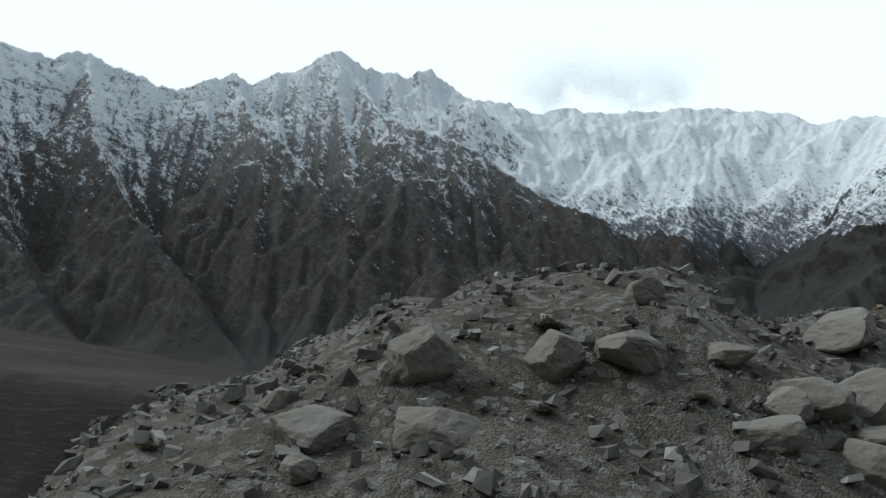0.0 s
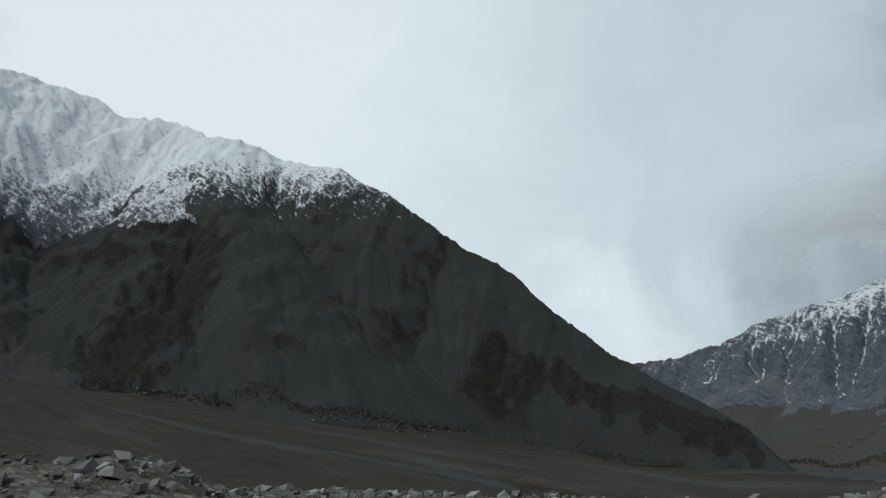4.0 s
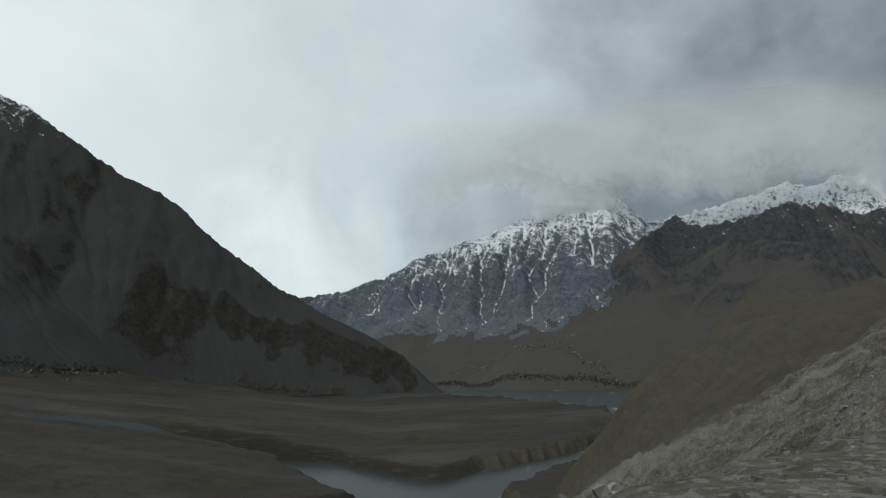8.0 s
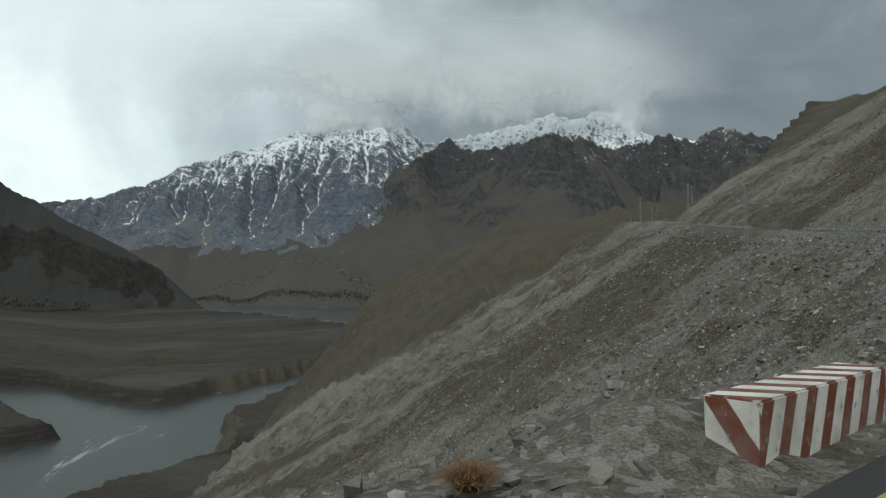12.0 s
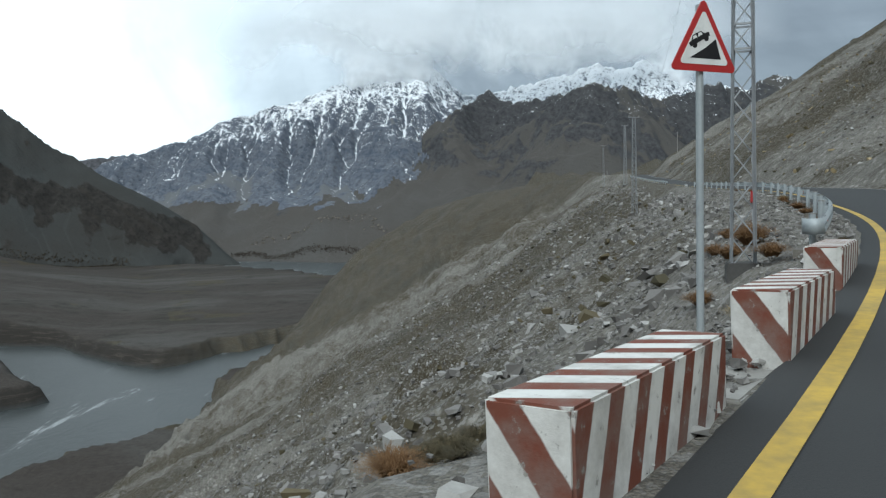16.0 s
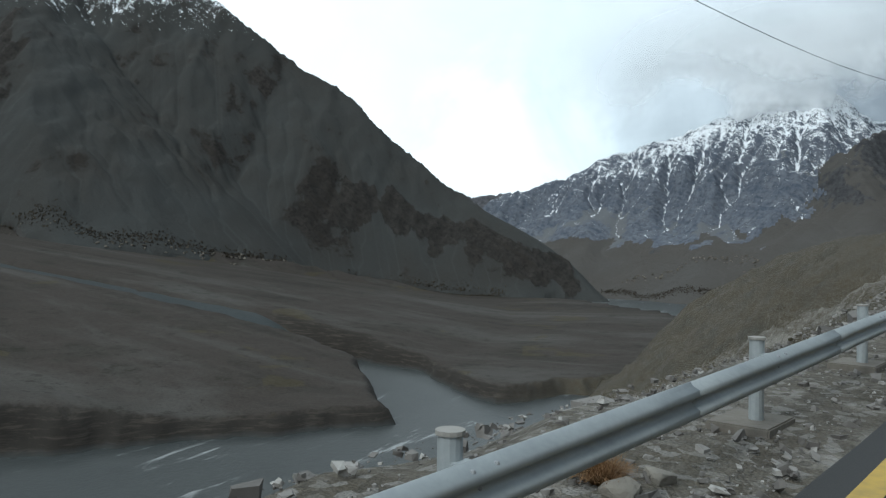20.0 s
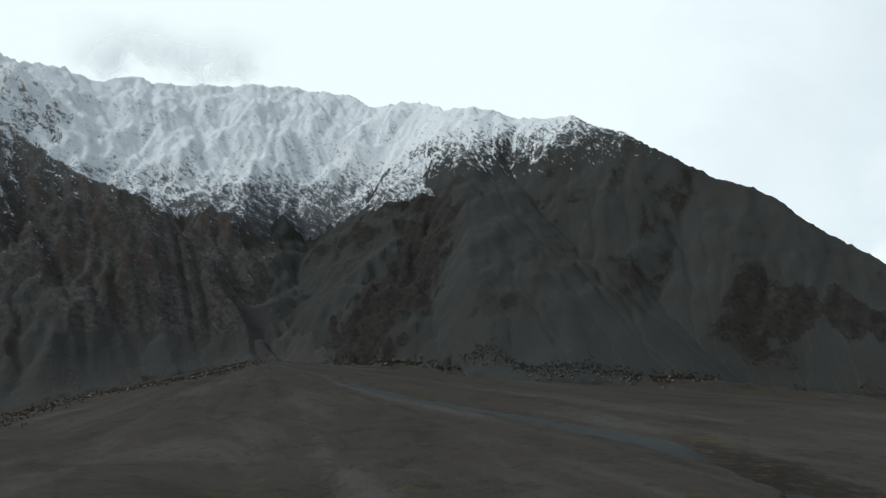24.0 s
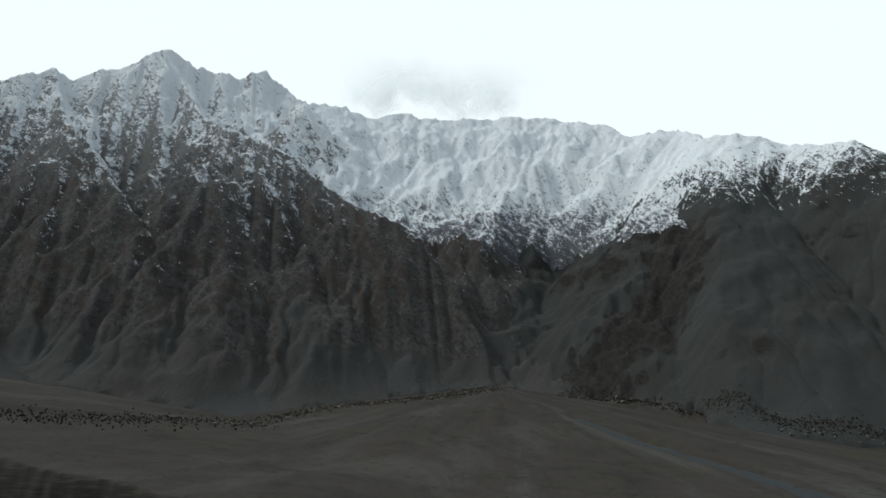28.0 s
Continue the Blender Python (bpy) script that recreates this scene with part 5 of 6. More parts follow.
# ---------------------------------------------------------------- signs
def chevron_sign(x, y, bottom, across, mirrored):
    """A panel whose lower edge lies at the height bottom, its right end turned to the angle across."""
    s = new("chevron_sign")
    z = ground_at(x, y)
    low, w, h = bottom - z, 0.58, 1.74
    s.matrix_basis = Matrix.Translation((x, y, z)) @ Matrix.Rotation(radians(across), 4, "Z")
    part("post", tube((0, 0.12, -0.6), (0, 0.12, low + h * 0.78), 0.085, 16), M_STEEL, s)
    part("post_cap", tube((0, 0.12, low + h * 0.78), (0, 0.12, low + h * 0.78 + 0.03), 0.092, 16), M_LATTICE, s)
    panel = part("panel", plate([(-w, low), (w, low), (w, low + h), (-w, low + h)], 0.016), M_YELLOW, s, "amber reflective panel")
    f = -1 if mirrored else 1
    arrow = [(-0.50, 0.92), (0.10, 0.92), (0.54, 0.50), (0.10, 0.05), (-0.50, 0.05), (-0.06, 0.50)]
    part("chevron", plate([(f * px, low + pz * h) for px, pz in arrow][::f], 0.004), M_BLACK, panel, "black chevron").location = (0, -0.0125, 0)
    part("rim", plate([(-w - 0.006, low - 0.006), (w + 0.006, low - 0.006), (w + 0.006, low + h + 0.006), (-w - 0.006, low + h + 0.006)], 0.006), M_LATTICE, panel, "grey metal back").location = (0, 0.012, 0)
    for zz in (low + 0.35, low + h * 0.7):
        part("bracket", box((0.62, 0.05, 0.07), (0, 0.04, zz), 0.004), M_LATTICE, s)
    return tagged(s, "amber chevron sign with a black arrow on a steel post", "road sign", "chevron signs on the bend")


for x, y, bottom, across, mirrored in ((33.15, 22.8, 11.05, -58, False), (47.9, 24.0, 10.42, 53, True), (95.0, 28.2, 10.1, 30, True)):
    chevron_sign(x, y, bottom, across, mirrored)

sign = new("warning_sign")
sign.matrix_basis = Matrix.Translation((255.22, -101.75, 10.88)) @ Matrix.Rotation(radians(-70), 4, "Z")
foot_z = ground_at(255.22, -101.75) - 10.88
part("pole", tube((0, 0, -0.3), (0, 0, 4.0), 0.042, 14), M_STEEL, sign)
part("base_plate", box((0.52, 0.52, 0.10), (0, 0, foot_z + 0.03), 0.015), M_CONCRETE, sign, "square concrete base")
for bx, by in ((-0.13, -0.13), (0.13, -0.13), (0.13, 0.13), (-0.13, 0.13)):
    part("anchor_bolt", tube((bx, by, foot_z + 0.05), (bx, by, foot_z + 0.17), 0.016, 8), M_LATTICE, sign)


def triangle(side, z):
    h = side * math.sqrt(3) / 2
    c = []
    for (px, pz), a0 in (((-side / 2, 0), 210), ((side / 2, 0), 330), ((0, h), 90)):
        r = side * 0.045
        k = math.hypot(px, pz - h / 3)
        ox, oz = px * (1 - 2 * r / k), h / 3 + (pz - h / 3) * (1 - 2 * r / k)
        for a in (-50, 0, 50):
            c.append((ox + r * math.cos(radians(a0 + a)), z + oz + r * math.sin(radians(a0 + a))))
    return c


face = part("face", plate(triangle(0.94, 3.26), 0.014), M_RED, sign, "red-bordered triangle")
face.location = (0, -0.065, 0)
white = part("field", plate(triangle(0.70, 3.335), 0.004), M_WHITE, face, "white field")
white.location = (0, -0.010, 0)
part("slope_mark", plate([(-0.20, 3.40), (0.23, 3.40), (0.16, 3.62), (0.02, 3.52)], 0.003), M_BLACK, face, "black wedge").location = (0, -0.014, 0)
CAR_LEAN = Matrix.Translation((-0.055, -0.014, 3.585)) @ Matrix.Rotation(radians(-27), 4, "Y")
car_mark = part("car_mark", plate([(-0.15, 0.0), (0.15, 0.0), (0.155, 0.045), (0.09, 0.055), (0.05, 0.10), (-0.07, 0.10), (-0.11, 0.055), (-0.155, 0.045)], 0.003), M_BLACK, face, "small black car shape")
car_mark.matrix_basis = CAR_LEAN
for x0, x1 in ((-0.085, -0.02), (-0.005, 0.06)):
    part("car_window", plate([(x0, 0.055), (x1, 0.055), (x1 - 0.012, 0.088), (x0 + 0.012, 0.088)], 0.002), M_WHITE, car_mark).location = (0, -0.003, 0)
for xw in (-0.09, 0.09):
    part("car_wheel", tube((xw, -0.0015, -0.005), (xw, 0.0015, -0.005), 0.034, 12), M_BLACK, car_mark)
tagged(sign, "red and white triangular warning sign on a tall grey pole", "road sign")

# the masonry wall that carries the road round the far bend
def wall_recipe(nt, add):
    at = add("ShaderNodeNewGeometry").outputs["Position"]
    cell = add("ShaderNodeTexVoronoi", {"Vector": at, "Scale": 2.6})
    n = noise_tex(add, at, 1.2, 5, 0.65)
    colour = blend(add, add("ShaderNodeSeparateColor", {0: cell.outputs["Color"]}).outputs[0], (0.12, 0.115, 0.105), (0.22, 0.21, 0.195))
    colour = blend(add, maths(add, "MULTIPLY", n, 0.4), colour, (0.10, 0.092, 0.08))
    return principled(add, colour, 0.9, bumped(add, cell.outputs["Distance"], 0.8, 0.08), spec=0.2)


M_MASONRY = material("rough_stone_masonry", wall_recipe)
rows = []
for u in np.arange(352.0, 404.0, 1.5):
    lean = 0.10 * math.sin(u * 0.9)
    deep = 1.5 + 0.9 * math.sin((u - 352) / 52 * math.pi) + 0.12 * math.sin(u * 1.7)
    rows.append([on_road(u, sv, zz)[0] for sv, zz in ((5.05, -0.14), (5.40, -0.16), (5.52 + lean * 0.2, -0.26), (5.85 + lean, -deep), (5.05, -deep))])
retaining = tagged(sheet("retaining_wall", rows, M_MASONRY, closed=True, smooth_faces=False), "grey rough stone masonry wall under the road edge", "wall", kind="structure")

# pale concrete pads between the blocks
for u, ln in ((282.4, 1.9), (286.7, 1.6), (291.0, 1.3)):
    p, h = on_road(u, 4.15, -0.16)
    slab = part("concrete_slab", box((ln, 0.62, 0.16), (0, 0, 0.0), 0.015), M_CONCRETE)
    slab.matrix_basis = Matrix.Translation(p) @ Matrix.Rotation(h, 4, "Z")
    tagged(slab, "pale flat concrete slab on the gravel verge", "slab", "slabs on the verge")


# ---------------------------------------------------------------- boulders and stones
def boulder_mesh(seed, mat, sub=3, flat=0.72):
    """A broken rock: a lump sliced by many planes, its faces left flat."""
    rs = random.Random(seed + 50)
    bm = bmesh.new()
    bmesh.ops.create_icosphere(bm, subdivisions=sub, radius=0.62)
    off = Vector((seed * 7.1, seed * 3.3, seed * 1.7))
    cuts = [(Vector((rs.uniform(-1, 1), rs.uniform(-1, 1), rs.uniform(-0.8, 1))).normalized(), rs.uniform(0.34, 0.50)) for _ in range(13)]
    for v in bm.verts:
        v.co *= 1 + 0.25 * noise.noise(v.co * 1.7 + off)
        for n, d in cuts:
            over_by = v.co.dot(n) - d
            if over_by > 0:
                v.co -= n * over_by * 0.86
        v.co += v.co.normalized() * (0.03 * noise.noise(v.co * 7 + off) + 0.016 * noise.noise(v.co * 17 + off))
        v.co.z *= flat
    me = bpy.data.meshes.new("boulder")
    bm.to_mesh(me)
    bm.free()
    me.materials.append(mat)
    return me


BOULDER_MESHES = [boulder_mesh(k, M_ROCK, 4, (0.85, 0.7, 0.75, 0.6, 0.8, 0.55, 0.9, 0.65)[k]) for k in range(8)]
BOULDERS_START = [(14.9, 24.3, 0.78), (13.7, 23.7, 0.8), (14.9, 23.4, 0.72), (16.6, 24.6, 0.75), (17.5, 24.4, 0.72), (22.3, 27.1, 1.2), (19.6, 23.8, 0.86), (18.8, 24.4, 0.55), (18.2, 25.6, 0.5), (13.2, 24.4, 0.36), (14.5, 24.2, 0.3), (15.0, 23.1, 0.28), (13.6, 23.0, 0.35), (20.6, 24.2, 0.8), (21.6, 24.9, 0.8), (19.1, 23.6, 0.5), (20.2, 23.4, 0.7), (19.8, 23.0, 0.6), (18.7, 23.2, 0.45), (20.9, 23.4, 0.6), (26.0, 24.8, 0.5), (27.1, 25.9, 0.33)]
BOULDERS_BANK = [(30.1, 25.6, 0.27), (33.7, 25.7, 0.44), (32.3, 26.4, 0.31), (28.3, 25.5, 0.22), (36.8, 26.0, 0.46), (31.9, 25.4, 0.26), (37.2, 26.6, 0.31), (39.5, 25.5, 0.36), (37.9, 25.0, 0.25), (48.5, 27.3, 0.53), (52.9, 27.9, 0.95), (57.9, 33.5, 0.84), (54.6, 31.8, 0.51), (55.0, 29.2, 0.4), (46.3, 27.2, 0.2), (46.9, 29.0, 0.21), (35.6, 26.8, 0.22), (54.0, 28.7, 0.33), (56.0, 27.9, 0.6), (54.5, 27.8, 0.46), (54.9, 28.7, 0.49)]
BOULDERS_BEND = [(63.4, 31.3, 0.86), (63.7, 30.4, 0.66), (64.0, 30.0, 0.5), (65.7, 31.0, 0.27), (65.3, 28.7, 0.31), (66.2, 29.2, 0.31), (74.6, 32.0, 1.1), (77.4, 33.5, 0.53), (81.8, 32.5, 0.8), (74.2, 32.3, 0.51), (72.9, 32.3, 0.48), (77.6, 32.0, 0.5), (79.7, 33.3, 0.47), (81.7, 32.6, 0.69), (77.3, 31.3, 0.37), (79.1, 31.4, 0.51), (79.7, 31.6, 0.4), (80.8, 31.9, 0.33), (86.9, 35.2, 0.48), (79.5, 32.6, 0.25), (81.3, 33.8, 0.26), (84.3, 31.2, 0.44), (89.8, 33.2, 0.5), (91.6, 34.3, 0.38), (97.7, 34.0, 0.26), (103.3, 31.7, 0.53), (105.6, 30.8, 0.59), (97.2, 36.7, 0.26)]
BOULDERS_VERGE = [(174.0, -7.8, 0.3), (210.9, -57.4, 0.19), (202.3, -44.2, 0.2), (312.2, -127.9, 0.27), (312.6, -128.1, 0.23), (249.3, -99.2, 0.09), (265.7, -109.2, 0.13), (366.0, -52.0, 3.6)]
for x, y, size in BOULDERS_START + BOULDERS_BANK + BOULDERS_BEND + BOULDERS_VERGE:
    b = new("boulder", BOULDER_MESHES[rnd.randrange(8)])
    sz = size * rnd.uniform(0.95, 1.2)
    b.matrix_basis = Matrix.Translation((x, y, ground_at(x, y) + sz * 0.08)) @ Matrix.Rotation(rnd.uniform(0, 6.28), 4, "Z") @ Matrix.Rotation(rnd.uniform(-0.4, 0.4), 4, "X") @ Matrix.Diagonal((sz * rnd.uniform(1.0, 1.35), sz, sz * rnd.uniform(0.9, 1.15), 1))
    tagged(b, "large pale grey boulder half sunk in rubble" if size > 0.7 else "grey angular stone lying on gravel", "boulder" if size > 0.7 else "stone", "boulders on the verge")


def stone_field(name, label, spots, mat, seed, height=ground_height, form=(1.2, 0.95, 0.7)):
    """Many small angular stones in one mesh. spots: arrays of x, y, size."""
    rs = np.random.RandomState(seed)
    bm = bmesh.new()
    bmesh.ops.create_cube(bm, size=0.72)
    bmesh.ops.triangulate(bm, faces=bm.faces)
    unit = np.array([v.co[:] for v in bm.verts])
    faces = np.array([[v.index for v in f.verts] for f in bm.faces])
    bm.free()
    x, y, size = spots
    n = len(x)
    z = height(x, y)
    shape = unit[None] * (1 + rs.uniform(-0.55, 0.42, (n, len(unit), 3)))
    shape = shape * size[:, None, None] * rs.uniform(0.55, 1.35, (n, 1, 3)) * np.array(form)
    a = rs.uniform(0, 2 * np.pi, n)
    ca, sa = np.cos(a)[:, None], np.sin(a)[:, None]
    tilt = rs.uniform(-0.6, 0.6, n)
    ct, st = np.cos(tilt)[:, None], np.sin(tilt)[:, None]
    shape[:, :, 0], shape[:, :, 2] = shape[:, :, 0] * ct - shape[:, :, 2] * st, shape[:, :, 0] * st + shape[:, :, 2] * ct
    px, py = shape[:, :, 0] * ca - shape[:, :, 1] * sa, shape[:, :, 0] * sa + shape[:, :, 1] * ca
    co = np.stack([px + x[:, None], py + y[:, None], shape[:, :, 2] + (z + size * 0.06)[:, None]], -1).reshape(-1, 3)
    tri = (faces[None] + (np.arange(n) * len(unit))[:, None, None]).reshape(-1, 3)
    me = bpy.data.meshes.new(name)
    me.vertices.add(len(co))
    me.vertices.foreach_set("co", co.astype(np.float32).ravel())
    me.loops.add(tri.size)
    me.loops.foreach_set("vertex_index", tri.astype(np.int32).ravel())
    me.polygons.add(len(tri))
    me.polygons.foreach_set("loop_start", np.arange(0, tri.size, 3, dtype=np.int32))
    me.polygons.foreach_set("use_smooth", np.zeros(len(tri), bool))
    me.update(calc_edges=True)
    me.materials.append(mat)
    return tagged(new(name, me), label, "stones", kind="stuff")


def along_road(n, u0, u1, s0, s1, small, large, seed, bias=2.4):
    rs = np.random.RandomState(seed)
    u, s = rs.uniform(u0, u1, n), s0 + (s1 - s0) * rs.uniform(0, 1, n) ** 1.3
    cu = u + U0
    q = [np.interp(cu, CENTRE_U, CENTRE[:, k]) for k in range(2)]
    dx = np.interp(cu + 0.6, CENTRE_U, CENTRE[:, 0]) - np.interp(cu - 0.6, CENTRE_U, CENTRE[:, 0])
    dy = np.interp(cu + 0.6, CENTRE_U, CENTRE[:, 1]) - np.interp(cu - 0.6, CENTRE_U, CENTRE[:, 1])
    ln = np.hypot(dx, dy)
    size = small + (large - small) * rs.uniform(0, 1, n) ** (bias * 2)
    return q[0] - dy / ln * s, q[1] + dx / ln * s, size


stone_field("rubble", "grey broken stones covering the spoil heap", along_road(62000, -4, 108, 5.0, 25, 0.045, 0.30, 11, 2.4), M_PEBBLE, 1)
stone_field("rubble", "small grey stones on the gravel verge", along_road(16000, 140, 360, 3.95, 14, 0.025, 0.22, 12, 3.0), M_PEBBLE, 2)
stone_field("rubble", "fine grey gravel beside the guard rail", along_road(15000, 290, 380, 3.95, 8.5, 0.018, 0.13, 19, 2.6), M_PEBBLE, 10)
stone_field("rubble", "loose stones scattered down the scree slope", along_road(36000, 190, 580, 8, 120, 0.16, 0.90, 13, 2.4), M_PEBBLE, 3)
stone_field("rubble", "loose stones on the bank above the road", along_road(4500, 250, 560, -60, -5.4, 0.10, 0.7, 14), M_PEBBLE, 4)
stone_field("rubble", "pale broken stones strewn below the road edge", along_road(26000, 200, 420, 7, 46, 0.08, 0.50, 18, 2.6), M_PEBBLE, 9)
rs = np.random.RandomState(21)
r, a = np.abs(rs.normal(0, 4.0, 4500)), rs.uniform(0, 6.28, 4500)
stone_field("rubble", "pale chips on the gravel heap", (175.4 + r * np.cos(a), -7.4 + r * np.sin(a), 0.03 + 0.20 * rs.uniform(0, 1, 4500) ** 4), M_PEBBLE, 5)


# ---------------------------------------------------------------- shrubs
def tuft_mesh(name, mat, seed, blades=800, spread=0.72, high=0.62):
    rs = random.Random(seed)
    verts, faces = [], []
    for _ in range(blades):
        a, lean = rs.uniform(0, 6.283), rs.random() ** 0.7
        r0 = 0.16 * rs.random()
        base = Vector((r0 * math.cos(a), r0 * math.sin(a), 0))
        ln = high * rs.uniform(0.55, 1.1)
        tip = base + Vector((math.cos(a) * spread * lean * 0.8, math.sin(a) * spread * lean * 0.8, ln * (1 - 0.55 * lean)))
        mid = base.lerp(tip, 0.5) + Vector((rs.uniform(-0.08, 0.08), rs.uniform(-0.08, 0.08), 0.14 * lean))
        side = Vector((-math.sin(a), math.cos(a), 0)) * 0.006
        i = len(verts)
        verts += [base - side, base + side, mid + side * 0.9, mid - side * 0.9, tip]
        faces += [(i, i + 1, i + 2, i + 3), (i + 3, i + 2, i + 4)]
        for _ in range(2):
            t = rs.uniform(0.4, 0.95)
            q = mid.lerp(tip, t)
            w = Vector((rs.uniform(-1, 1), rs.uniform(-1, 1), rs.uniform(0.1, 1))).normalized() * rs.uniform(0.06, 0.14)
            i = len(verts)
            verts += [q - side * 0.7, q + side * 0.7, q + w]
            faces.append((i, i + 1, i + 2))
    me = bpy.data.meshes.new(name)
    me.from_pydata([tuple(v) for v in verts], [], faces)
    me.materials.append(mat)
    return me


DRY_MESHES = [tuft_mesh("twiggy_crown", M_DRY, k) for k in (1, 2)] + [tuft_mesh("twiggy_crown", M_STRAW, 3)]
OLIVE_MESHES = [tuft_mesh("twiggy_crown", M_OLIVE, k, 900, 0.8, 0.42) for k in (4, 5)]
DRY_TUFTS = [(258.6, -103.8, 0.5), (255.1, -100.5, 0.3), (202.3, -43.1, 0.42), (217.3, -64.2, 0.5), (274.0, -110.2, 0.6), (284.7, -117.8, 0.3), (263.4, -105.0, 0.6), (263.0, -106.4, 0.6), (253.9, -99.6, 0.45), (252.4, -98.3, 0.4), (267.2, -107.9, 1.05), (266.2, -106.9, 0.7), (268.6, -108.6, 0.7),
             (268.4, -110.3, 0.5), (203.0, -45.0, 0.6), (210.4, -55.2, 0.35), (288.1, -119.4, 0.5), (287.3, -119.0, 0.4), (286.3, -118.5, 0.4), (278.4, -115.1, 0.55), (274.2, -113.2, 0.5),
             (305.5, -125.7, 0.5), (312.4, -127.7, 0.4), (218.1, -66.0, 0.7), (75.0, 32.1, 0.9), (261.5, -103.2, 0.6), (192.5, -31.0, 0.5), (260.2, -102.4, 0.6), (272, -108.9, 0.7)]
MOUND_SHRUBS = [(19.9, 34.2, 0.37), (19.0, 30.0, 0.35), (16.2, 23.7, 0.33), (11.9, 24.1, 0.27), (18.1, 23.7, 0.28), (28.6, 26.1, 0.34), (62.1, 28.6, 0.41), (63.2, 28.7, 0.39), (64.3, 29.0, 0.3), (66.3, 31.8, 0.34), (77.6, 32.5, 0.89), (80.5, 32.9, 0.35), (88.2, 31.2, 0.45), (91.3, 34.4, 0.86), (50.0, 27.2, 0.54), (47.6, 27.0, 0.35), (59.1, 70.2, 1.2), (61.8, 67.6, 1.2), (90.3, 33.9, 0.82), (89.7, 33.6, 0.52), (96.3, 35.2, 0.41), (97.5, 34.3, 0.52), (27.8, 23.6, 0.26)]
DARK_SHRUBS = [(252.6, -98.6, 0.34), (252.9, -98.75, 0.42), (253.4, -99.05, 0.45), (253.9, -99.4, 0.42), (253.2, -98.8, 0.4), (210.9, -56.5, 0.42), (279.2, -115.9, 0.26), (283.0, -117.1, 0.32), (264.0, -108.6, 0.3), (269.0, -110.7, 0.42), (225.5, -70.2, 0.9), (16.7, 25.2, 0.46), (42.0, 27.7, 0.49), (85.5, 34.6, 0.47), (91.2, 40.2, 0.9), (208.8, -51.0, 0.5),
               (216.8, -60.6, 0.45), (215.7, -59.7, 0.4), (166.2, -6.6, 0.38), (165.7, -5.7, 0.25), (230, -66, 0.8), (240, -69, 0.9), (268, -85, 1.0), (290, -98, 0.9), (301, -106, 0.8), (280, -96, 0.7)]
for x, y, size in DRY_TUFTS:
    b = new("dry_shrub")
    b.matrix_basis = Matrix.Translation((x, y, ground_at(x, y) - 0.02)) @ Matrix.Rotation(rnd.uniform(0, 6.28), 4, "Z") @ Matrix.Diagonal((size * 1.3, size * 1.3, size * 1.05, 1))
    again("twiggy_crown", DRY_MESHES[rnd.choice((0, 0, 1, 1, 2))], b, Matrix())
    tagged(b, "low dry rust-coloured shrub on the gravel verge", "shrub", "dry shrubs by the road")
for x, y, size in DARK_SHRUBS + MOUND_SHRUBS:
    b = new("dark_shrub")
    b.matrix_basis = Matrix.Translation((x, y, ground_at(x, y) - 0.03)) @ Matrix.Rotation(rnd.uniform(0, 6.28), 4, "Z") @ Matrix.Diagonal((size, size, size, 1))
    again("twiggy_crown", OLIVE_MESHES[rnd.randrange(2)], b, Matrix())
    tagged(b, "low dusty olive shrub on the stony slope", "shrub", "dark shrubs on the slope")


# scrub too small and too many to count on the slopes
def scrub(label, spots, mat, seed):
    ob = stone_field("scrub", label, spots, mat, seed)
    ob["category"] = "scrub"
    return ob


scrub("low dark scrub dotted over the hillside", along_road(2600, 190, 600, 9, 150, 0.25, 0.95, 15, 1.2), M_OLIVE, 6)
scrub("dry brown scrub dotted over the bank above the road", along_road(1500, 230, 600, -110, -6.5, 0.25, 0.9, 16, 1.2), M_STRAW, 7)
scrub("low dark scrub on the bank above the road", along_road(1500, 230, 600, -110, -6.5, 0.25, 0.9, 17, 1.2), M_OLIVE, 8)


def round_knoll(n, seed, small, large):
    rs = np.random.RandomState(seed)
    return rs.normal(87.0, 17, n), rs.normal(91.0, 11, n), small * (large / small) ** (rs.uniform(0, 1, n) ** 2.2)


scrub("dry brown scrub on the round knoll", round_knoll(420, 61, 0.25, 1.1), M_STRAW, 9)
scrub("low dark scrub on the round knoll", round_knoll(360, 62, 0.3, 1.3), M_OLIVE, 10)
stone_field("rubble", "loose pale stones on the round knoll", round_knoll(700, 63, 0.15, 0.9), M_PEBBLE, 64)

# ---------------------------------------------------------------- far trees and hedges at the mountain feet
def far_trees(label, line, n, width, seed, small=5.0, large=12.0):
    rs = np.random.RandomState(seed)
    pts = np.array(line, float)
    seg = rs.randint(0, len(pts) - 1, n)
    t = rs.uniform(0, 1, n)[:, None]
    at = pts[seg] * (1 - t) + pts[seg + 1] * t + rs.normal(0, width, (n, 2))
    size = rs.uniform(small, large, n)
    ob = stone_field("far_trees", label, (at[:, 0], at[:, 1], size), M_FAR_TREE, seed, relief_at, (0.75, 0.75, 1.25))
    ob["category"] = "trees"
    return ob


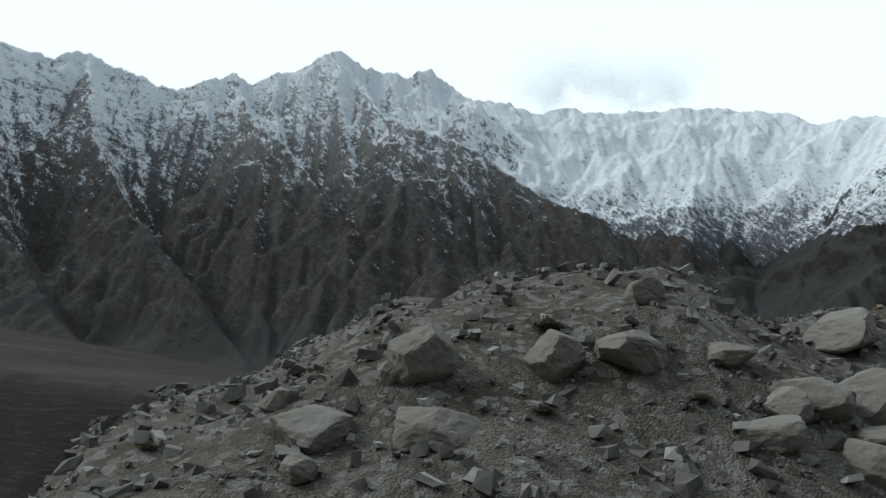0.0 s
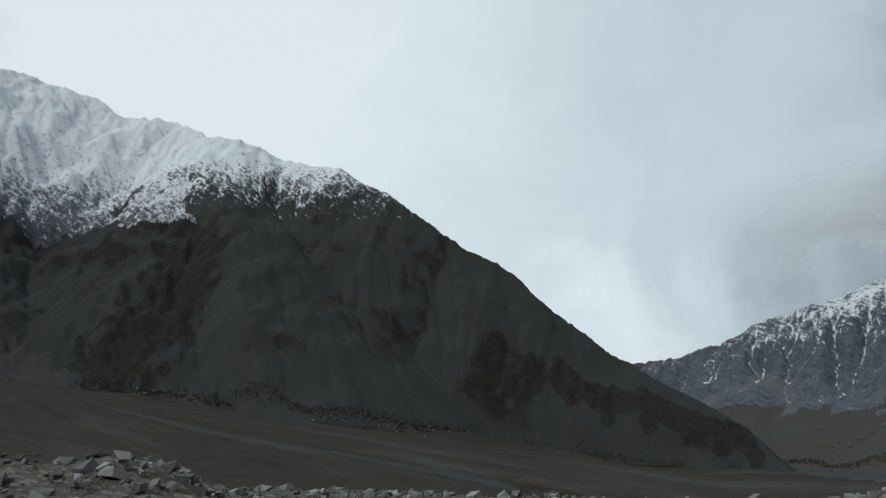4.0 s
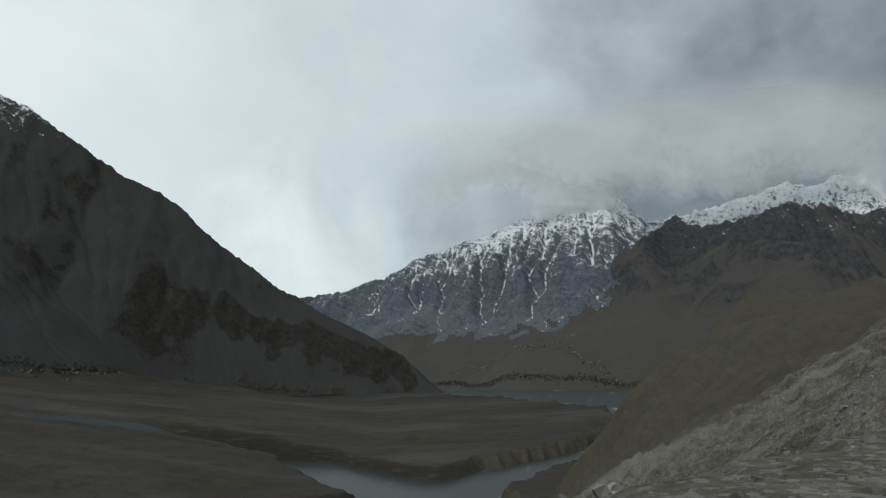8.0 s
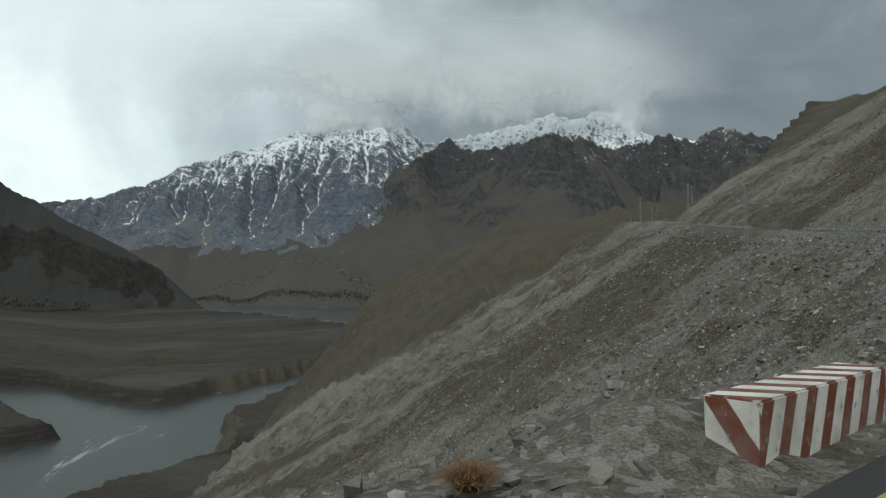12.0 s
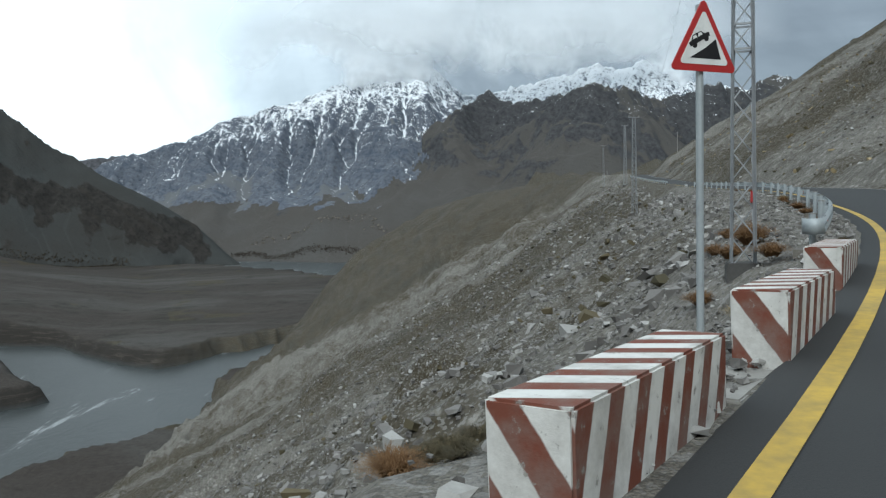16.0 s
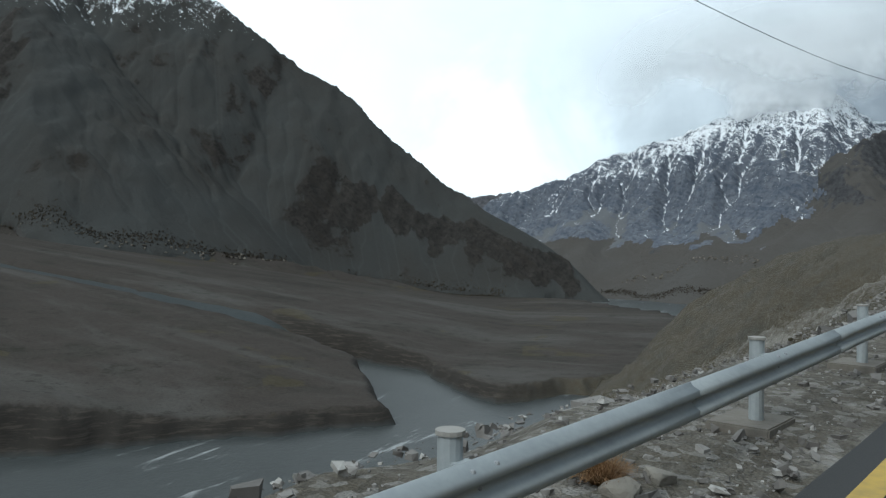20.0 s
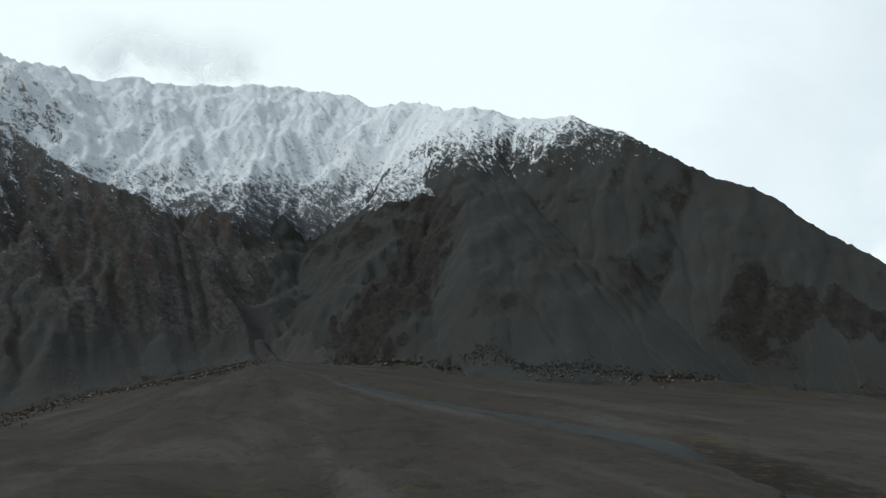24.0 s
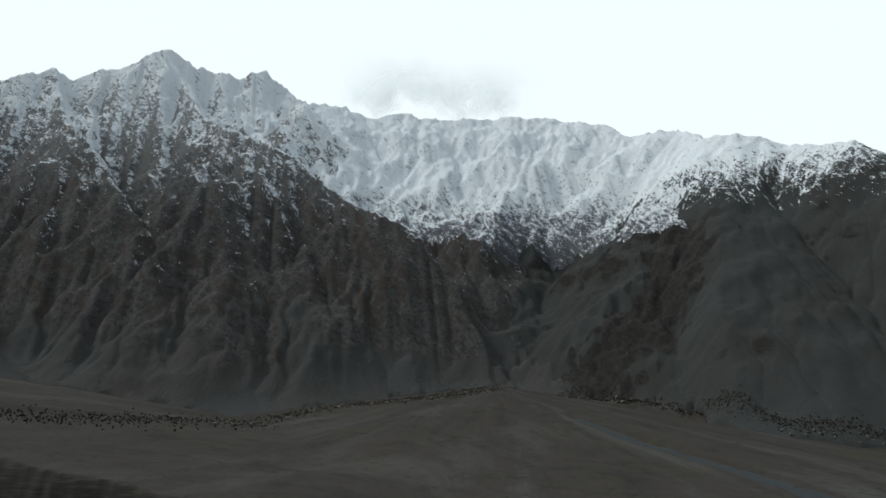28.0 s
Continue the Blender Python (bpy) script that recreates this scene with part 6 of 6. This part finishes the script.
M_FAR_TREE = material("dull_far_foliage", leaf_recipe((0.018, 0.015, 0.011), (0.050, 0.040, 0.028)))
far_trees("dark line of small trees under the scree mountain", [(1530, 2280), (1720, 2010), (1900, 1650), (2240, 1480), (2630, 1320), (2790, 1110), (2930, 820)], 3200, 15, 31, 2.5, 7)
far_trees("dark hedges and groves on the benches beyond the river", [(3345, 560), (3235, 330), (3140, 70), (3010, -195)], 1500, 12, 33, 2.5, 6)
far_trees("scattered scrub along the foot of the brown mountain", [(1310, 2430), (1046, 2230), (695, 2190), (420, 1700), (200, 1300), (-150, 1100)], 2400, 45, 32, 2.5, 6)
# the side stream that runs down its bed to the river
rows, level = [], 1e3
for y in np.arange(1750.0, 460.0, -25.0):
    q = [(a, c) for a, c in zip(STREAM[:-1], STREAM[1:]) if c[1] <= y <= a[1]][0]
    t = (q[0][1] - y) / (q[0][1] - q[1][1])
    x, wide = q[0][0] + t * (q[1][0] - q[0][0]), 0.9 * (q[0][2] + t * (q[1][2] - q[0][2]))
    level = min(level, ground_at(x, y) + 0.9)
    rows.append([Vector((x + wide * k, y, level)) for k in (-1.0, -0.4, 0.3, 1.0)])
tagged(sheet("stream", rows, M_STREAM), "grey-blue side stream running to the river", "stream", kind="structure")
M_FAR_WALL = material("pale_mud_walls", leaf_recipe((0.06, 0.052, 0.042), (0.17, 0.152, 0.128)))
for n, line in enumerate(([(1510, 2260), (1700, 1990), (1880, 1630), (2220, 1460), (2610, 1300), (2770, 1100)], [(1290, 2400), (1030, 2190), (680, 2140), (420, 1650)], [(3400, 500), (3385, 60), (3000, -180)])):
    rs = np.random.RandomState(70 + n)
    pts = np.array(line, float)
    seg, t = rs.randint(0, len(pts) - 1, 220), rs.uniform(0, 1, 220)[:, None]
    spot = pts[seg] * (1 - t) + pts[seg + 1] * t + rs.normal(0, 14, (220, 2))
    walls = stone_field("far_walls", "small pale mud houses and field walls under the mountain", (spot[:, 0], spot[:, 1], rs.uniform(4, 11, 220)), M_FAR_WALL, 80 + n, relief_at)
    walls["category"] = "houses"
